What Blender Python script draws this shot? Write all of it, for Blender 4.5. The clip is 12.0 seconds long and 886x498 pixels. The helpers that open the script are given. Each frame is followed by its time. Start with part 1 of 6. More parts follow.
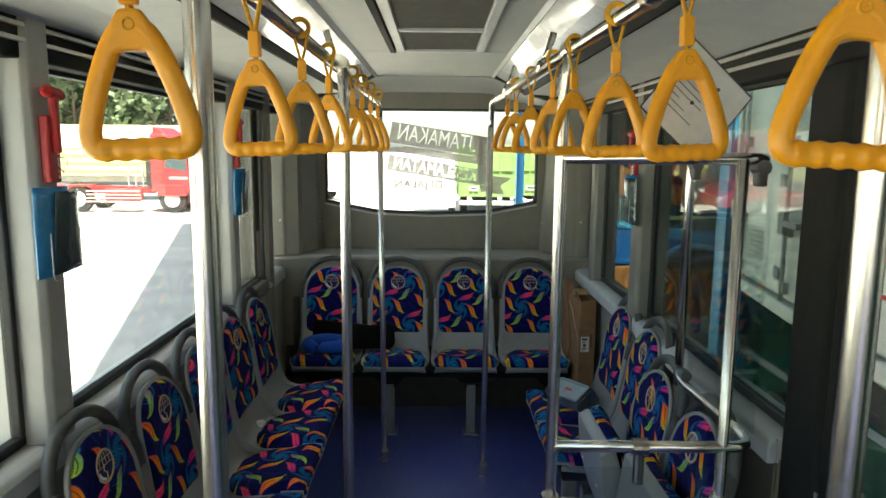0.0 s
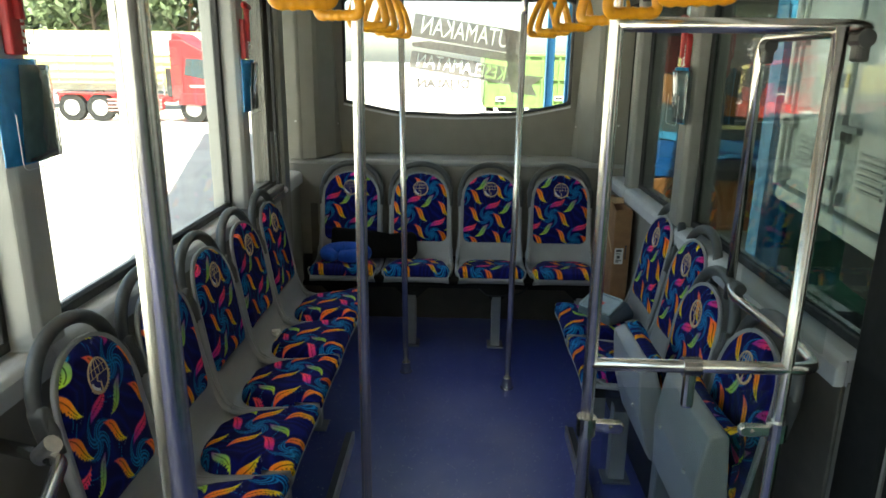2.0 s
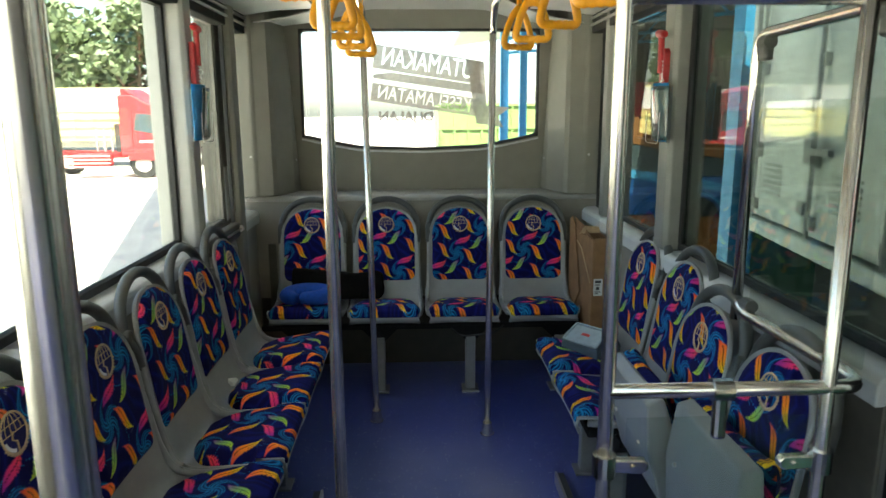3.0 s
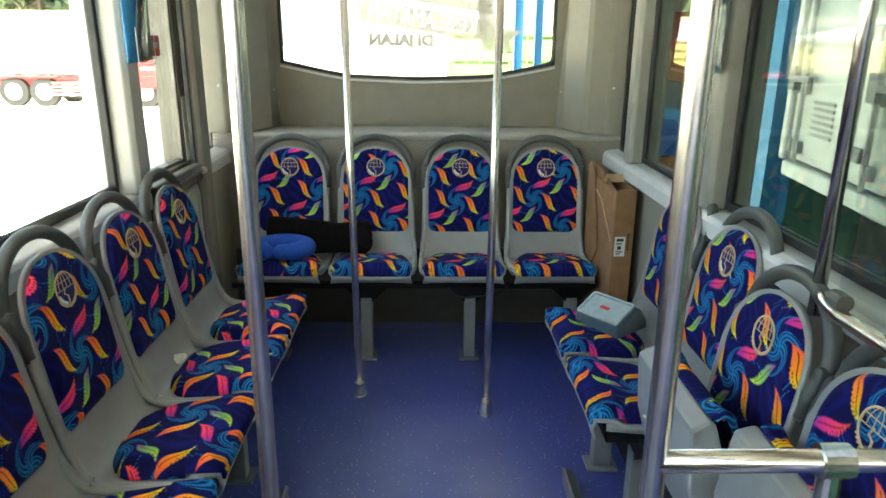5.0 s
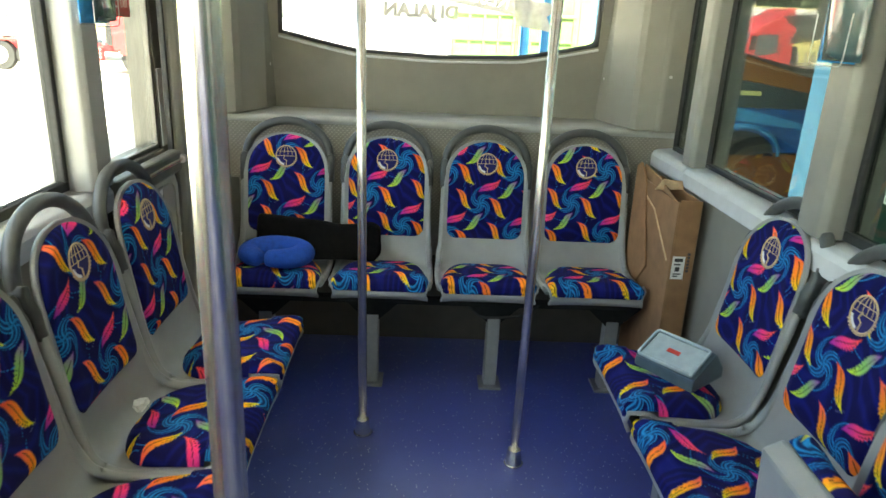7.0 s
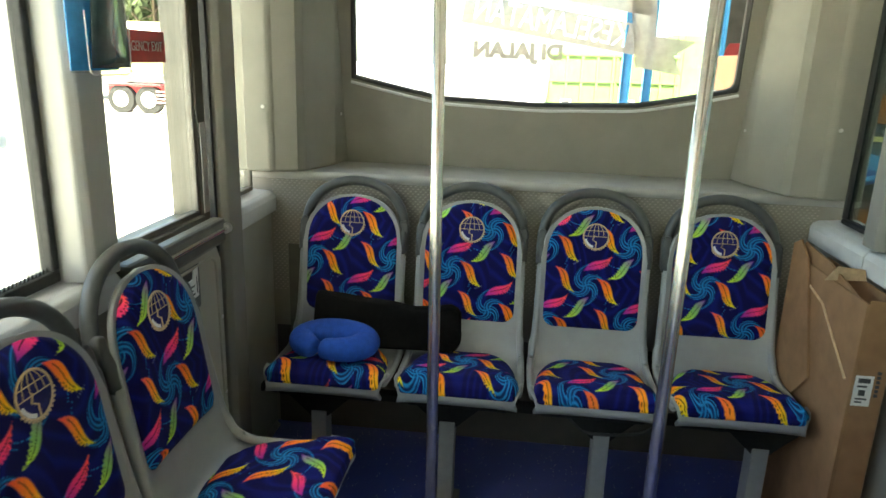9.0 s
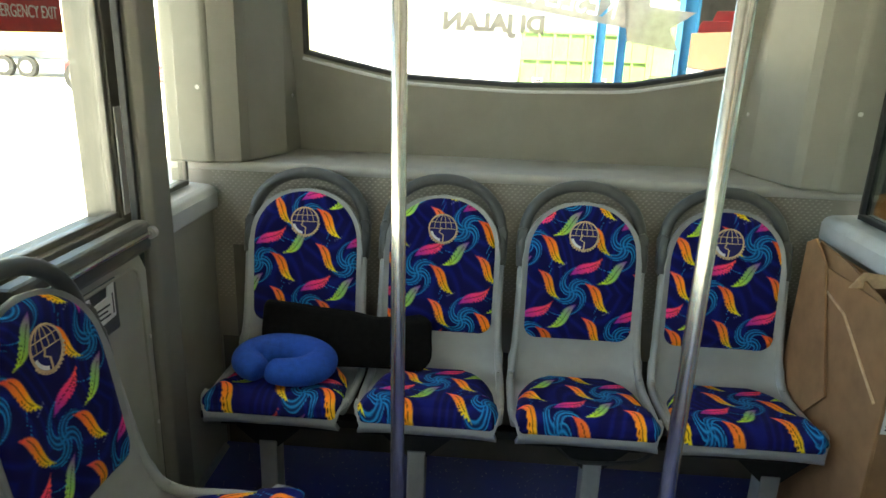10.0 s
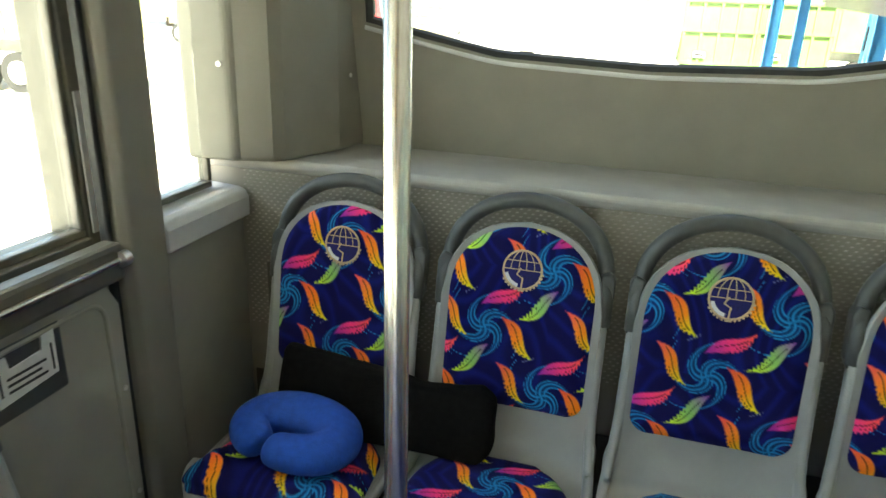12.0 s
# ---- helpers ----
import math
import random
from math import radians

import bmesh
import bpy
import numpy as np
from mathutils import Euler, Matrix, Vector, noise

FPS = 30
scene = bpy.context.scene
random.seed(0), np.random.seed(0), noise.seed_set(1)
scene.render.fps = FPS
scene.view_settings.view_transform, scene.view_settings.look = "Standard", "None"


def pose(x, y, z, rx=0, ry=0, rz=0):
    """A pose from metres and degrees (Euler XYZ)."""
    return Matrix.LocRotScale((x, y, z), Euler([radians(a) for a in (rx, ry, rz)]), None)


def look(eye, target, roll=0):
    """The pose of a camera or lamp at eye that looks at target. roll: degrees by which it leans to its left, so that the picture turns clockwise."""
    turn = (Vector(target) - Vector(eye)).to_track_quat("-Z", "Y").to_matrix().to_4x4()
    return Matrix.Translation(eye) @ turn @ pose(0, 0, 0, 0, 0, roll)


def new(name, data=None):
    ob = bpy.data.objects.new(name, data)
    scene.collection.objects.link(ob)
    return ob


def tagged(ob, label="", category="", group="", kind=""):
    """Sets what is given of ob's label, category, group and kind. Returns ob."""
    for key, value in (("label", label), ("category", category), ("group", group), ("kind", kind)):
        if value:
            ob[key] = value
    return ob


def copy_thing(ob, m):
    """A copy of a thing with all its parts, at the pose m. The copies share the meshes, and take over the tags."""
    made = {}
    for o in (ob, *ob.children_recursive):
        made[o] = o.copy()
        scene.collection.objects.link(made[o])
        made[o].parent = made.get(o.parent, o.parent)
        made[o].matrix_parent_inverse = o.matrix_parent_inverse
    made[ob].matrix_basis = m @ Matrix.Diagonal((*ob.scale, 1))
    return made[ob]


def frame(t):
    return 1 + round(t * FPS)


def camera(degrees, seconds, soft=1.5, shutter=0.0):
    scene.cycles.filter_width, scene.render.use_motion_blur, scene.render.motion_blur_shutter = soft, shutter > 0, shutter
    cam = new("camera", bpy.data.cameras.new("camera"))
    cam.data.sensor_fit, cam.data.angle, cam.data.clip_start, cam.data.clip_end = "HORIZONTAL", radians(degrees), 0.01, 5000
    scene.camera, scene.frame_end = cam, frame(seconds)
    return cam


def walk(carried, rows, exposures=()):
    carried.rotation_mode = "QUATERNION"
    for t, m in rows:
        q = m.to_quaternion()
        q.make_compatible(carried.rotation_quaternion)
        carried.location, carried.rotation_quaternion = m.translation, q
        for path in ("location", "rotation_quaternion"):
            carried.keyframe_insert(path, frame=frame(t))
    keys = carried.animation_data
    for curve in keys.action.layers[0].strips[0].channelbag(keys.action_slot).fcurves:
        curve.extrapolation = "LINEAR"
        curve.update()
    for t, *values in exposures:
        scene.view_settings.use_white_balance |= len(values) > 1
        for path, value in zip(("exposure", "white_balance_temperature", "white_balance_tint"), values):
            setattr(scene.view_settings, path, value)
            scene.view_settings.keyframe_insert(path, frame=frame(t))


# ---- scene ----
cam = camera(66.2, 12.0, shutter=0.5)
PATH = [
    (0, (0.046, 0.402, 1.872), (0.063, 2.38, 1.578), 0.5),
    (0.5, (-0.003, 0.474, 1.846), (0.056, 2.452, 1.554), 0.3),
    (1, (-0.021, 0.536, 1.814), (0.029, 2.496, 1.417), 0.6),
    (1.5, (0.007, 0.587, 1.804), (0.011, 2.531, 1.333), -0.0),
    (2, (0.041, 0.645, 1.775), (-0.009, 2.57, 1.234), 0.7),
    (2.5, (0.03, 0.723, 1.74), (-0.014, 2.639, 1.168), 0.2),
    (3, (-0.029, 0.858, 1.634), (0.045, 2.817, 1.239), -0.3),
    (3.2, (-0.048, 0.91, 1.617), (0.043, 2.86, 1.18), -0.9),
    (4.8, (0.044, 1.364, 1.599), (0.097, 3.282, 1.032), -0.2),
    (5, (0.06, 1.404, 1.594), (0.103, 3.318, 1.013), 0.5),
    (5.5, (0.054, 1.522, 1.575), (0.111, 3.423, 0.954), 2.0),
    (6, (0.004, 1.7, 1.578), (0.033, 3.618, 1.014), 2.8),
    (6.5, (-0.044, 1.823, 1.577), (0.021, 3.732, 0.983), 2.9),
    (7, (-0.062, 1.949, 1.566), (0.007, 3.844, 0.93), 2.7),
    (7.5, (-0.064, 2.112, 1.568), (-0.128, 4.036, 1.025), 0.4),
    (7.7, (-0.064, 2.191, 1.578), (-0.187, 4.113, 1.038), -0.2),
    (9.3, (-0.068, 2.643, 1.556), (-0.274, 4.559, 1.02), 2.0),
    (9.5, (-0.064, 2.723, 1.551), (-0.238, 4.638, 1.0), 2.3),
    (10, (-0.088, 2.873, 1.548), (-0.206, 4.78, 0.957), 2.1),
    (10.5, (-0.076, 3.007, 1.533), (-0.252, 4.889, 0.879), 1.3),
    (11, (-0.021, 3.206, 1.552), (-0.386, 5.052, 0.873), 1.2),
    (11.5, (0.011, 3.36, 1.539), (-0.464, 5.193, 0.896), 2.8),
    (12, (-0.001, 3.531, 1.536), (-0.513, 5.34, 0.855), 2.2),
]
EXPOSURES = [(0.0, 2.65, 6900, 3), (1.5, 2.78, 6900, 3), (2.5, 2.98, 6950, 3), (3.0, 3.08, 7000, 3), (5.0, 3.98, 7300, 2), (7.5, 4.14, 7450, 2), (9.5, 3.82, 7500, 1), (12.0, 3.95, 7500, 1)]
walk(cam, [(t, look(eye, target, roll)) for t, eye, target, roll in PATH], EXPOSURES)

# ---- world and sun ----
world = bpy.data.worlds.new("sky")
scene.world = world
world.use_nodes = True
wn = world.node_tree.nodes
wn.clear()
sky = wn.new("ShaderNodeTexSky")
sky.sky_type = "NISHITA"
sky.sun_disc = False
sky.sun_elevation = radians(62)
sky.sun_rotation = radians(200)
sky.dust_density = 2.0
wbg = wn.new("ShaderNodeBackground")
wbg.inputs["Strength"].default_value = 0.08
wout = wn.new("ShaderNodeOutputWorld")
world.node_tree.links.new(sky.outputs[0], wbg.inputs["Color"])
world.node_tree.links.new(wbg.outputs[0], wout.inputs["Surface"])
sun = new("sun", bpy.data.lights.new("sun", "SUN"))
sun.data.energy = 5.0
sun.data.angle = radians(0.6)
sun.data.color = (1.0, 0.95, 0.86)
sun.matrix_world = look((5, -14, 40), (0, 3, 0))


# ---- materials ----
def mat(name, color, rough=0.5, metal=0.0, scale=30.0, vary=0.12, bump=0.0, bump_scale=200.0, coat=0.0, spec=0.5, stain=0.0):
    """Principled surface with fine and broad colour variation, and a fine relief."""
    m = bpy.data.materials.new(name)
    m.use_nodes = True
    nt = m.node_tree
    b = nt.nodes["Principled BSDF"]
    tc = nt.nodes.new("ShaderNodeTexCoord")
    n1 = nt.nodes.new("ShaderNodeTexNoise")
    n1.inputs["Scale"].default_value = scale
    n1.inputs["Detail"].default_value = 4
    n2 = nt.nodes.new("ShaderNodeTexNoise")
    n2.inputs["Scale"].default_value = scale / 9
    n2.inputs["Detail"].default_value = 6
    for n in (n1, n2):
        nt.links.new(tc.outputs["Object"], n.inputs["Vector"])
    add = nt.nodes.new("ShaderNodeMath")
    add.operation = "ADD"
    nt.links.new(n1.outputs["Fac"], add.inputs[0])
    nt.links.new(n2.outputs["Fac"], add.inputs[1])
    ramp = nt.nodes.new("ShaderNodeValToRGB")
    lo, hi = 1 - vary * 1.3, 1 + vary
    remap = nt.nodes.new("ShaderNodeMapRange")
    remap.inputs["From Min"].default_value = 0.7
    remap.inputs["From Max"].default_value = 1.3
    nt.links.new(add.outputs[0], remap.inputs["Value"])
    nt.links.new(remap.outputs["Result"], ramp.inputs["Fac"])
    ramp.color_ramp.elements[0].color = (*[c * lo for c in color], 1)
    ramp.color_ramp.elements[1].color = (*[min(1, c * hi) for c in color], 1)
    nt.links.new(ramp.outputs["Color"], b.inputs["Base Color"])
    rr = nt.nodes.new("ShaderNodeMapRange")
    rr.inputs["To Min"].default_value = max(0.02, rough - 0.10 * min(1, rough * 2))
    rr.inputs["To Max"].default_value = min(1, rough + 0.10 * min(1, rough * 2))
    nt.links.new(n2.outputs["Fac"], rr.inputs["Value"])
    nt.links.new(rr.outputs["Result"], b.inputs["Roughness"])
    b.inputs["Metallic"].default_value = metal
    b.inputs["Coat Weight"].default_value = coat
    b.inputs["Specular IOR Level"].default_value = spec
    if bump:
        n3 = nt.nodes.new("ShaderNodeTexNoise")
        n3.inputs["Scale"].default_value = bump_scale
        n3.inputs["Detail"].default_value = 3
        nt.links.new(tc.outputs["Object"], n3.inputs["Vector"])
        bp = nt.nodes.new("ShaderNodeBump")
        bp.inputs["Strength"].default_value = bump
        bp.inputs["Distance"].default_value = 0.004
        nt.links.new(n3.outputs["Fac"], bp.inputs["Height"])
        nt.links.new(bp.outputs["Normal"], b.inputs["Normal"])
    return m


def glass_mat(name, tint, gloss=0.06):
    """Thin window glass: clear or tinted, with a Fresnel gloss."""
    m = bpy.data.materials.new(name)
    m.use_nodes = True
    nt = m.node_tree
    nt.nodes.remove(nt.nodes["Principled BSDF"])
    tr = nt.nodes.new("ShaderNodeBsdfTransparent")
    tr.inputs["Color"].default_value = (*tint, 1)
    gl = nt.nodes.new("ShaderNodeBsdfGlossy")
    gl.inputs["Roughness"].default_value = 0.02
    fr = nt.nodes.new("ShaderNodeLayerWeight")
    fr.inputs["Blend"].default_value = 0.5
    pw = nt.nodes.new("ShaderNodeMath")
    pw.operation = "POWER"
    pw.inputs[1].default_value = 5.0
    nt.links.new(fr.outputs["Facing"], pw.inputs[0])
    ml = nt.nodes.new("ShaderNodeMath")
    ml.operation = "MULTIPLY_ADD"
    ml.inputs[1].default_value = 0.9
    ml.inputs[2].default_value = gloss * 0.7
    nt.links.new(pw.outputs[0], ml.inputs[0])
    mx = nt.nodes.new("ShaderNodeMixShader")
    nt.links.new(ml.outputs[0], mx.inputs[0])
    nt.links.new(tr.outputs[0], mx.inputs[1])
    nt.links.new(gl.outputs[0], mx.inputs[2])
    nt.links.new(mx.outputs[0], nt.nodes["Material Output"].inputs["Surface"])
    return m


def floor_mat():
    """Blue vinyl with pale flecks and dusty lanes; aisle glare and the dim rear are put into the colour."""
    m = mat("blue_vinyl", (0.030, 0.050, 0.26), 0.40, scale=14, vary=0.10, bump=0.12, bump_scale=300, spec=1.0)
    nt = m.node_tree
    b = nt.nodes["Principled BSDF"]
    base = b.inputs["Base Color"].links[0].from_socket
    tc = nt.nodes.new("ShaderNodeTexCoord")
    vo = nt.nodes.new("ShaderNodeTexVoronoi")
    vo.voronoi_dimensions = "2D"
    vo.inputs["Scale"].default_value = 48
    nt.links.new(tc.outputs["Object"], vo.inputs["Vector"])
    lt = nt.nodes.new("ShaderNodeMath")
    lt.operation = "LESS_THAN"
    lt.inputs[1].default_value = 0.09
    nt.links.new(vo.outputs["Distance"], lt.inputs[0])
    wn2 = nt.nodes.new("ShaderNodeTexWhiteNoise")
    nt.links.new(vo.outputs["Position"], wn2.inputs["Vector"])
    gt = nt.nodes.new("ShaderNodeMath")
    gt.operation = "GREATER_THAN"
    gt.inputs[1].default_value = 0.80
    nt.links.new(wn2.outputs["Value"], gt.inputs[0])
    mul = nt.nodes.new("ShaderNodeMath")
    mul.operation = "MULTIPLY"
    nt.links.new(lt.outputs[0], mul.inputs[0])
    nt.links.new(gt.outputs[0], mul.inputs[1])
    mul2 = nt.nodes.new("ShaderNodeMath")
    mul2.operation = "MULTIPLY"
    mul2.inputs[1].default_value = 0.9
    nt.links.new(mul.outputs[0], mul2.inputs[0])
    mix = nt.nodes.new("ShaderNodeMix")
    mix.data_type = "RGBA"
    mix.inputs["B"].default_value = (0.78, 0.78, 0.82, 1)
    nt.links.new(mul2.outputs[0], mix.inputs["Factor"])
    nt.links.new(base, mix.inputs["A"])
    dust_glare = nt.nodes.new("ShaderNodeTexNoise")
    dust_glare.inputs["Scale"].default_value = 1.6
    dust_glare.inputs["Detail"].default_value = 3
    nt.links.new(tc.outputs["Object"], dust_glare.inputs["Vector"])
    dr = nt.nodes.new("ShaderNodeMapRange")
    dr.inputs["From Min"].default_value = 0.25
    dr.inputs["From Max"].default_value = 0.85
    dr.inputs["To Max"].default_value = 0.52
    nt.links.new(dust_glare.outputs["Fac"], dr.inputs["Value"])
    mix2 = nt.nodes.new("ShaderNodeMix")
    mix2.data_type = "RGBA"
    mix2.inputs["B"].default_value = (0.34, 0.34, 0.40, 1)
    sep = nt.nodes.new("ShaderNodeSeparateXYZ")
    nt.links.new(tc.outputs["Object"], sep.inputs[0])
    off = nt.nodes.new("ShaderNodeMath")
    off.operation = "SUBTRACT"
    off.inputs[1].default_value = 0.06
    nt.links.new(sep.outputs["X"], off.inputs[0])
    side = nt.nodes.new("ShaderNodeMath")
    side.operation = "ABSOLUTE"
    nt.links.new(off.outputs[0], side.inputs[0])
    # greyer down the aisle, less under the benches: light put into the colour
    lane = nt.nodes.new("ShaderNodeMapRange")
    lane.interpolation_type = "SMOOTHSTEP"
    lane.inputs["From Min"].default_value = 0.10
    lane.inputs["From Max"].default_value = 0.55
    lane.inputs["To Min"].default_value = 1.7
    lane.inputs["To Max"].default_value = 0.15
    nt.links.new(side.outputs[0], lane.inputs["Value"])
    lane_glare = nt.nodes.new("ShaderNodeMath")
    lane_glare.operation = "MULTIPLY"
    nt.links.new(dr.outputs["Result"], lane_glare.inputs[0])
    nt.links.new(lane.outputs["Result"], lane_glare.inputs[1])
    # the grey fades towards the rear seats, their shade put into the colour
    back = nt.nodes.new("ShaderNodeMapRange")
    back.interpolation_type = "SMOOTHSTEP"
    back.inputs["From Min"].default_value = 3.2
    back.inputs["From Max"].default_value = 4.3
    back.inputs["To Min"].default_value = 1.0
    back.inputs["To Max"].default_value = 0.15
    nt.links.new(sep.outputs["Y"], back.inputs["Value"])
    aisle_glare = nt.nodes.new("ShaderNodeMath")
    aisle_glare.operation = "MULTIPLY"
    nt.links.new(lane_glare.outputs[0], aisle_glare.inputs[0])
    nt.links.new(back.outputs["Result"], aisle_glare.inputs[1])
    nt.links.new(aisle_glare.outputs[0], mix2.inputs["Factor"])
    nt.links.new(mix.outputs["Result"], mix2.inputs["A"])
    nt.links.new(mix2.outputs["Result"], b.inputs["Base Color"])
    return m


def fabric_mat():
    """Moquette: the woven print is stored in the mesh as a colour attribute, pile and weave come from noise."""
    m = bpy.data.materials.new("printed_moquette")
    m.use_nodes = True
    nt = m.node_tree
    b = nt.nodes["Principled BSDF"]
    at = nt.nodes.new("ShaderNodeAttribute")
    at.attribute_name = "print"
    tc = nt.nodes.new("ShaderNodeTexCoord")
    n1 = nt.nodes.new("ShaderNodeTexNoise")
    n1.inputs["Scale"].default_value = 420
    n1.inputs["Detail"].default_value = 2
    nt.links.new(tc.outputs["Object"], n1.inputs["Vector"])
    mr = nt.nodes.new("ShaderNodeMapRange")
    mr.inputs["To Min"].default_value = 0.8
    mr.inputs["To Max"].default_value = 1.3
    nt.links.new(n1.outputs["Fac"], mr.inputs["Value"])
    mul = nt.nodes.new("ShaderNodeMix")
    mul.data_type = "RGBA"
    mul.blend_type = "MULTIPLY"
    mul.inputs["Factor"].default_value = 1.0
    nt.links.new(at.outputs["Color"], mul.inputs["A"])
    nt.links.new(mr.outputs["Result"], mul.inputs["B"])
    nt.links.new(mul.outputs["Result"], b.inputs["Base Color"])
    b.inputs["Roughness"].default_value = 0.9
    b.inputs["Sheen Weight"].default_value = 0.0
    b.inputs["Sheen Roughness"].default_value = 0.5
    b.inputs["Specular IOR Level"].default_value = 0.2
    bp = nt.nodes.new("ShaderNodeBump")
    bp.inputs["Strength"].default_value = 0.35
    bp.inputs["Distance"].default_value = 0.002
    nt.links.new(n1.outputs["Fac"], bp.inputs["Height"])
    nt.links.new(bp.outputs["Normal"], b.inputs["Normal"])
    return m


M_SHELL = mat("seat_plastic", (0.285, 0.29, 0.285), 0.30, scale=22, vary=0.06, bump=0.08, bump_scale=500)
M_LOOP = mat("dark_grey_plastic", (0.072, 0.074, 0.070), 0.42, scale=40, vary=0.12, bump=0.15, bump_scale=600)
M_FABRIC = fabric_mat()
M_NAVY = mat("navy_thread", (0.008, 0.008, 0.11), 0.85, scale=200, vary=0.3)
M_GOLD = mat("gold_thread", (0.62, 0.45, 0.26), 0.6, scale=300, vary=0.2)
M_LEG = mat("grey_enamel", (0.20, 0.21, 0.21), 0.45, scale=25, vary=0.1)
M_BLACK = mat("black_plastic", (0.010, 0.010, 0.009), 0.7, scale=30, vary=0.3, spec=0.25)
M_RUBBER = mat("black_rubber", (0.02, 0.02, 0.019), 0.65, scale=60, vary=0.3)
M_WALL = mat("olive_grey_trim", (0.235, 0.222, 0.185), 0.62, scale=9, vary=0.07, bump=0.12, bump_scale=420)
M_REAR = mat("quilted_vinyl", (0.235, 0.218, 0.18), 0.52, scale=9, vary=0.07, bump=0.1, bump_scale=400)
M_QUILT = mat("quilting_thread", (0.34, 0.32, 0.275), 0.4, scale=40, vary=0.1)
M_LOWER = mat("dark_brown_sheet", (0.055, 0.046, 0.034), 0.6, scale=12, vary=0.2, bump=0.1, bump_scale=300)
M_SHELF = mat("shelf_vinyl", (0.36, 0.35, 0.32), 0.5, scale=12, vary=0.1, bump=0.1, bump_scale=300)
M_PILLAR = mat("pillar_paint", (0.40, 0.395, 0.365), 0.42, scale=14, vary=0.06, bump=0.05, bump_scale=300)
M_PILLAR2 = mat("olive_pillar_paint", (0.24, 0.235, 0.21), 0.5, scale=14, vary=0.08, bump=0.05, bump_scale=300)
M_SILL = mat("sill_plastic", (0.55, 0.56, 0.56), 0.38, scale=16, vary=0.07, bump=0.05, bump_scale=300)
M_CEIL = mat("ceiling_panel", (0.50, 0.50, 0.48), 0.55, scale=10, vary=0.05, bump=0.06, bump_scale=300)
M_COVE = mat("cove_panel", (0.62, 0.62, 0.60), 0.45, scale=10, vary=0.06, bump=0.05, bump_scale=200)
M_FILM = mat("wrapped_light_cover", (0.74, 0.75, 0.77), 0.16, scale=7, vary=0.1, bump=0.9, bump_scale=18, coat=0.6)
M_GRILLE = mat("filter_mesh", (0.10, 0.092, 0.075), 0.8, scale=150, vary=0.3, bump=0.5, bump_scale=700)
M_STEEL = mat("polished_steel", (0.70, 0.67, 0.62), 0.2, metal=1.0, scale=60, vary=0.08, bump=0.05, bump_scale=60)
def pole_mat():
    """Steel polished round the tube: reflections run along its length."""
    m = mat("brushed_steel", (0.82, 0.79, 0.74), 0.24, metal=1.0, scale=60, vary=0.08, bump=0.03, bump_scale=60)
    nt = m.node_tree
    b = nt.nodes["Principled BSDF"]
    tg = nt.nodes.new("ShaderNodeTangent")
    tg.direction_type = "RADIAL"
    tg.axis = "Z"
    b.inputs["Anisotropic"].default_value = 0.75
    b.inputs["Anisotropic Rotation"].default_value = 0.25
    nt.links.new(tg.outputs["Tangent"], b.inputs["Tangent"])
    return m


M_POLE = pole_mat()
M_ALU = mat("aluminium", (0.62, 0.60, 0.57), 0.35, metal=1.0, scale=60, vary=0.1)
M_YELLOW = mat("yellow_plastic", (0.80, 0.34, 0.012), 0.32, scale=30, vary=0.08, bump=0.04, bump_scale=300)
M_STRAP = mat("yellow_webbing", (0.72, 0.36, 0.02), 0.75, scale=200, vary=0.2)
M_RED = mat("red_plastic", (0.42, 0.018, 0.022), 0.4, scale=40, vary=0.15)
M_BLUEPK = mat("blue_print", (0.015, 0.22, 0.50), 0.25, scale=25, vary=0.25, coat=0.5)
M_DKPK = mat("clear_bag_grey", (0.035, 0.075, 0.082), 0.2, scale=18, vary=0.3, bump=0.4, bump_scale=40, coat=0.5)
M_WHITE = mat("white_card", (0.74, 0.74, 0.72), 0.55, scale=30, vary=0.08)
M_INK = mat("dark_ink", (0.04, 0.04, 0.045), 0.6)
M_REDINK = mat("red_ink", (0.55, 0.04, 0.03), 0.5)
M_BOX = mat("cardboard", (0.28, 0.15, 0.07), 0.8, scale=18, vary=0.16, bump=0.1, bump_scale=200)
M_BOXIN = mat("cardboard_edge", (0.50, 0.34, 0.20), 0.85, scale=60, vary=0.2)
M_PILLOW = mat("blue_fleece", (0.003, 0.062, 0.37), 0.92, scale=60, vary=0.2, bump=0.5, bump_scale=260)
M_BAG = mat("black_cloth", (0.006, 0.0055, 0.005), 0.95, scale=60, vary=0.3, bump=0.4, bump_scale=300, spec=0.1)
M_GADGET = mat("slate_plastic", (0.07, 0.105, 0.13), 0.35, scale=40, vary=0.1)
M_GADGETTOP = mat("pale_plastic_lid", (0.30, 0.38, 0.42), 0.25, scale=40, vary=0.1, coat=0.4)
M_TISSUE = mat("tissue_paper", (0.75, 0.74, 0.71), 0.9, scale=50, vary=0.1)
M_DOOR = mat("olive_door_panel", (0.34, 0.325, 0.27), 0.5, scale=9, vary=0.07, bump=0.12, bump_scale=420)
M_DFRAME = mat("dark_olive_frame", (0.125, 0.117, 0.095), 0.4, scale=20, vary=0.15, bump=0.05, bump_scale=200)
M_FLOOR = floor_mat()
M_GLASS = glass_mat("clear_glass", (0.90, 0.93, 0.91))
M_TINT = glass_mat("tinted_glass", (0.52, 0.58, 0.55), 0.06)
M_ACRYL = glass_mat("acrylic_sheet", (0.93, 0.96, 0.95))


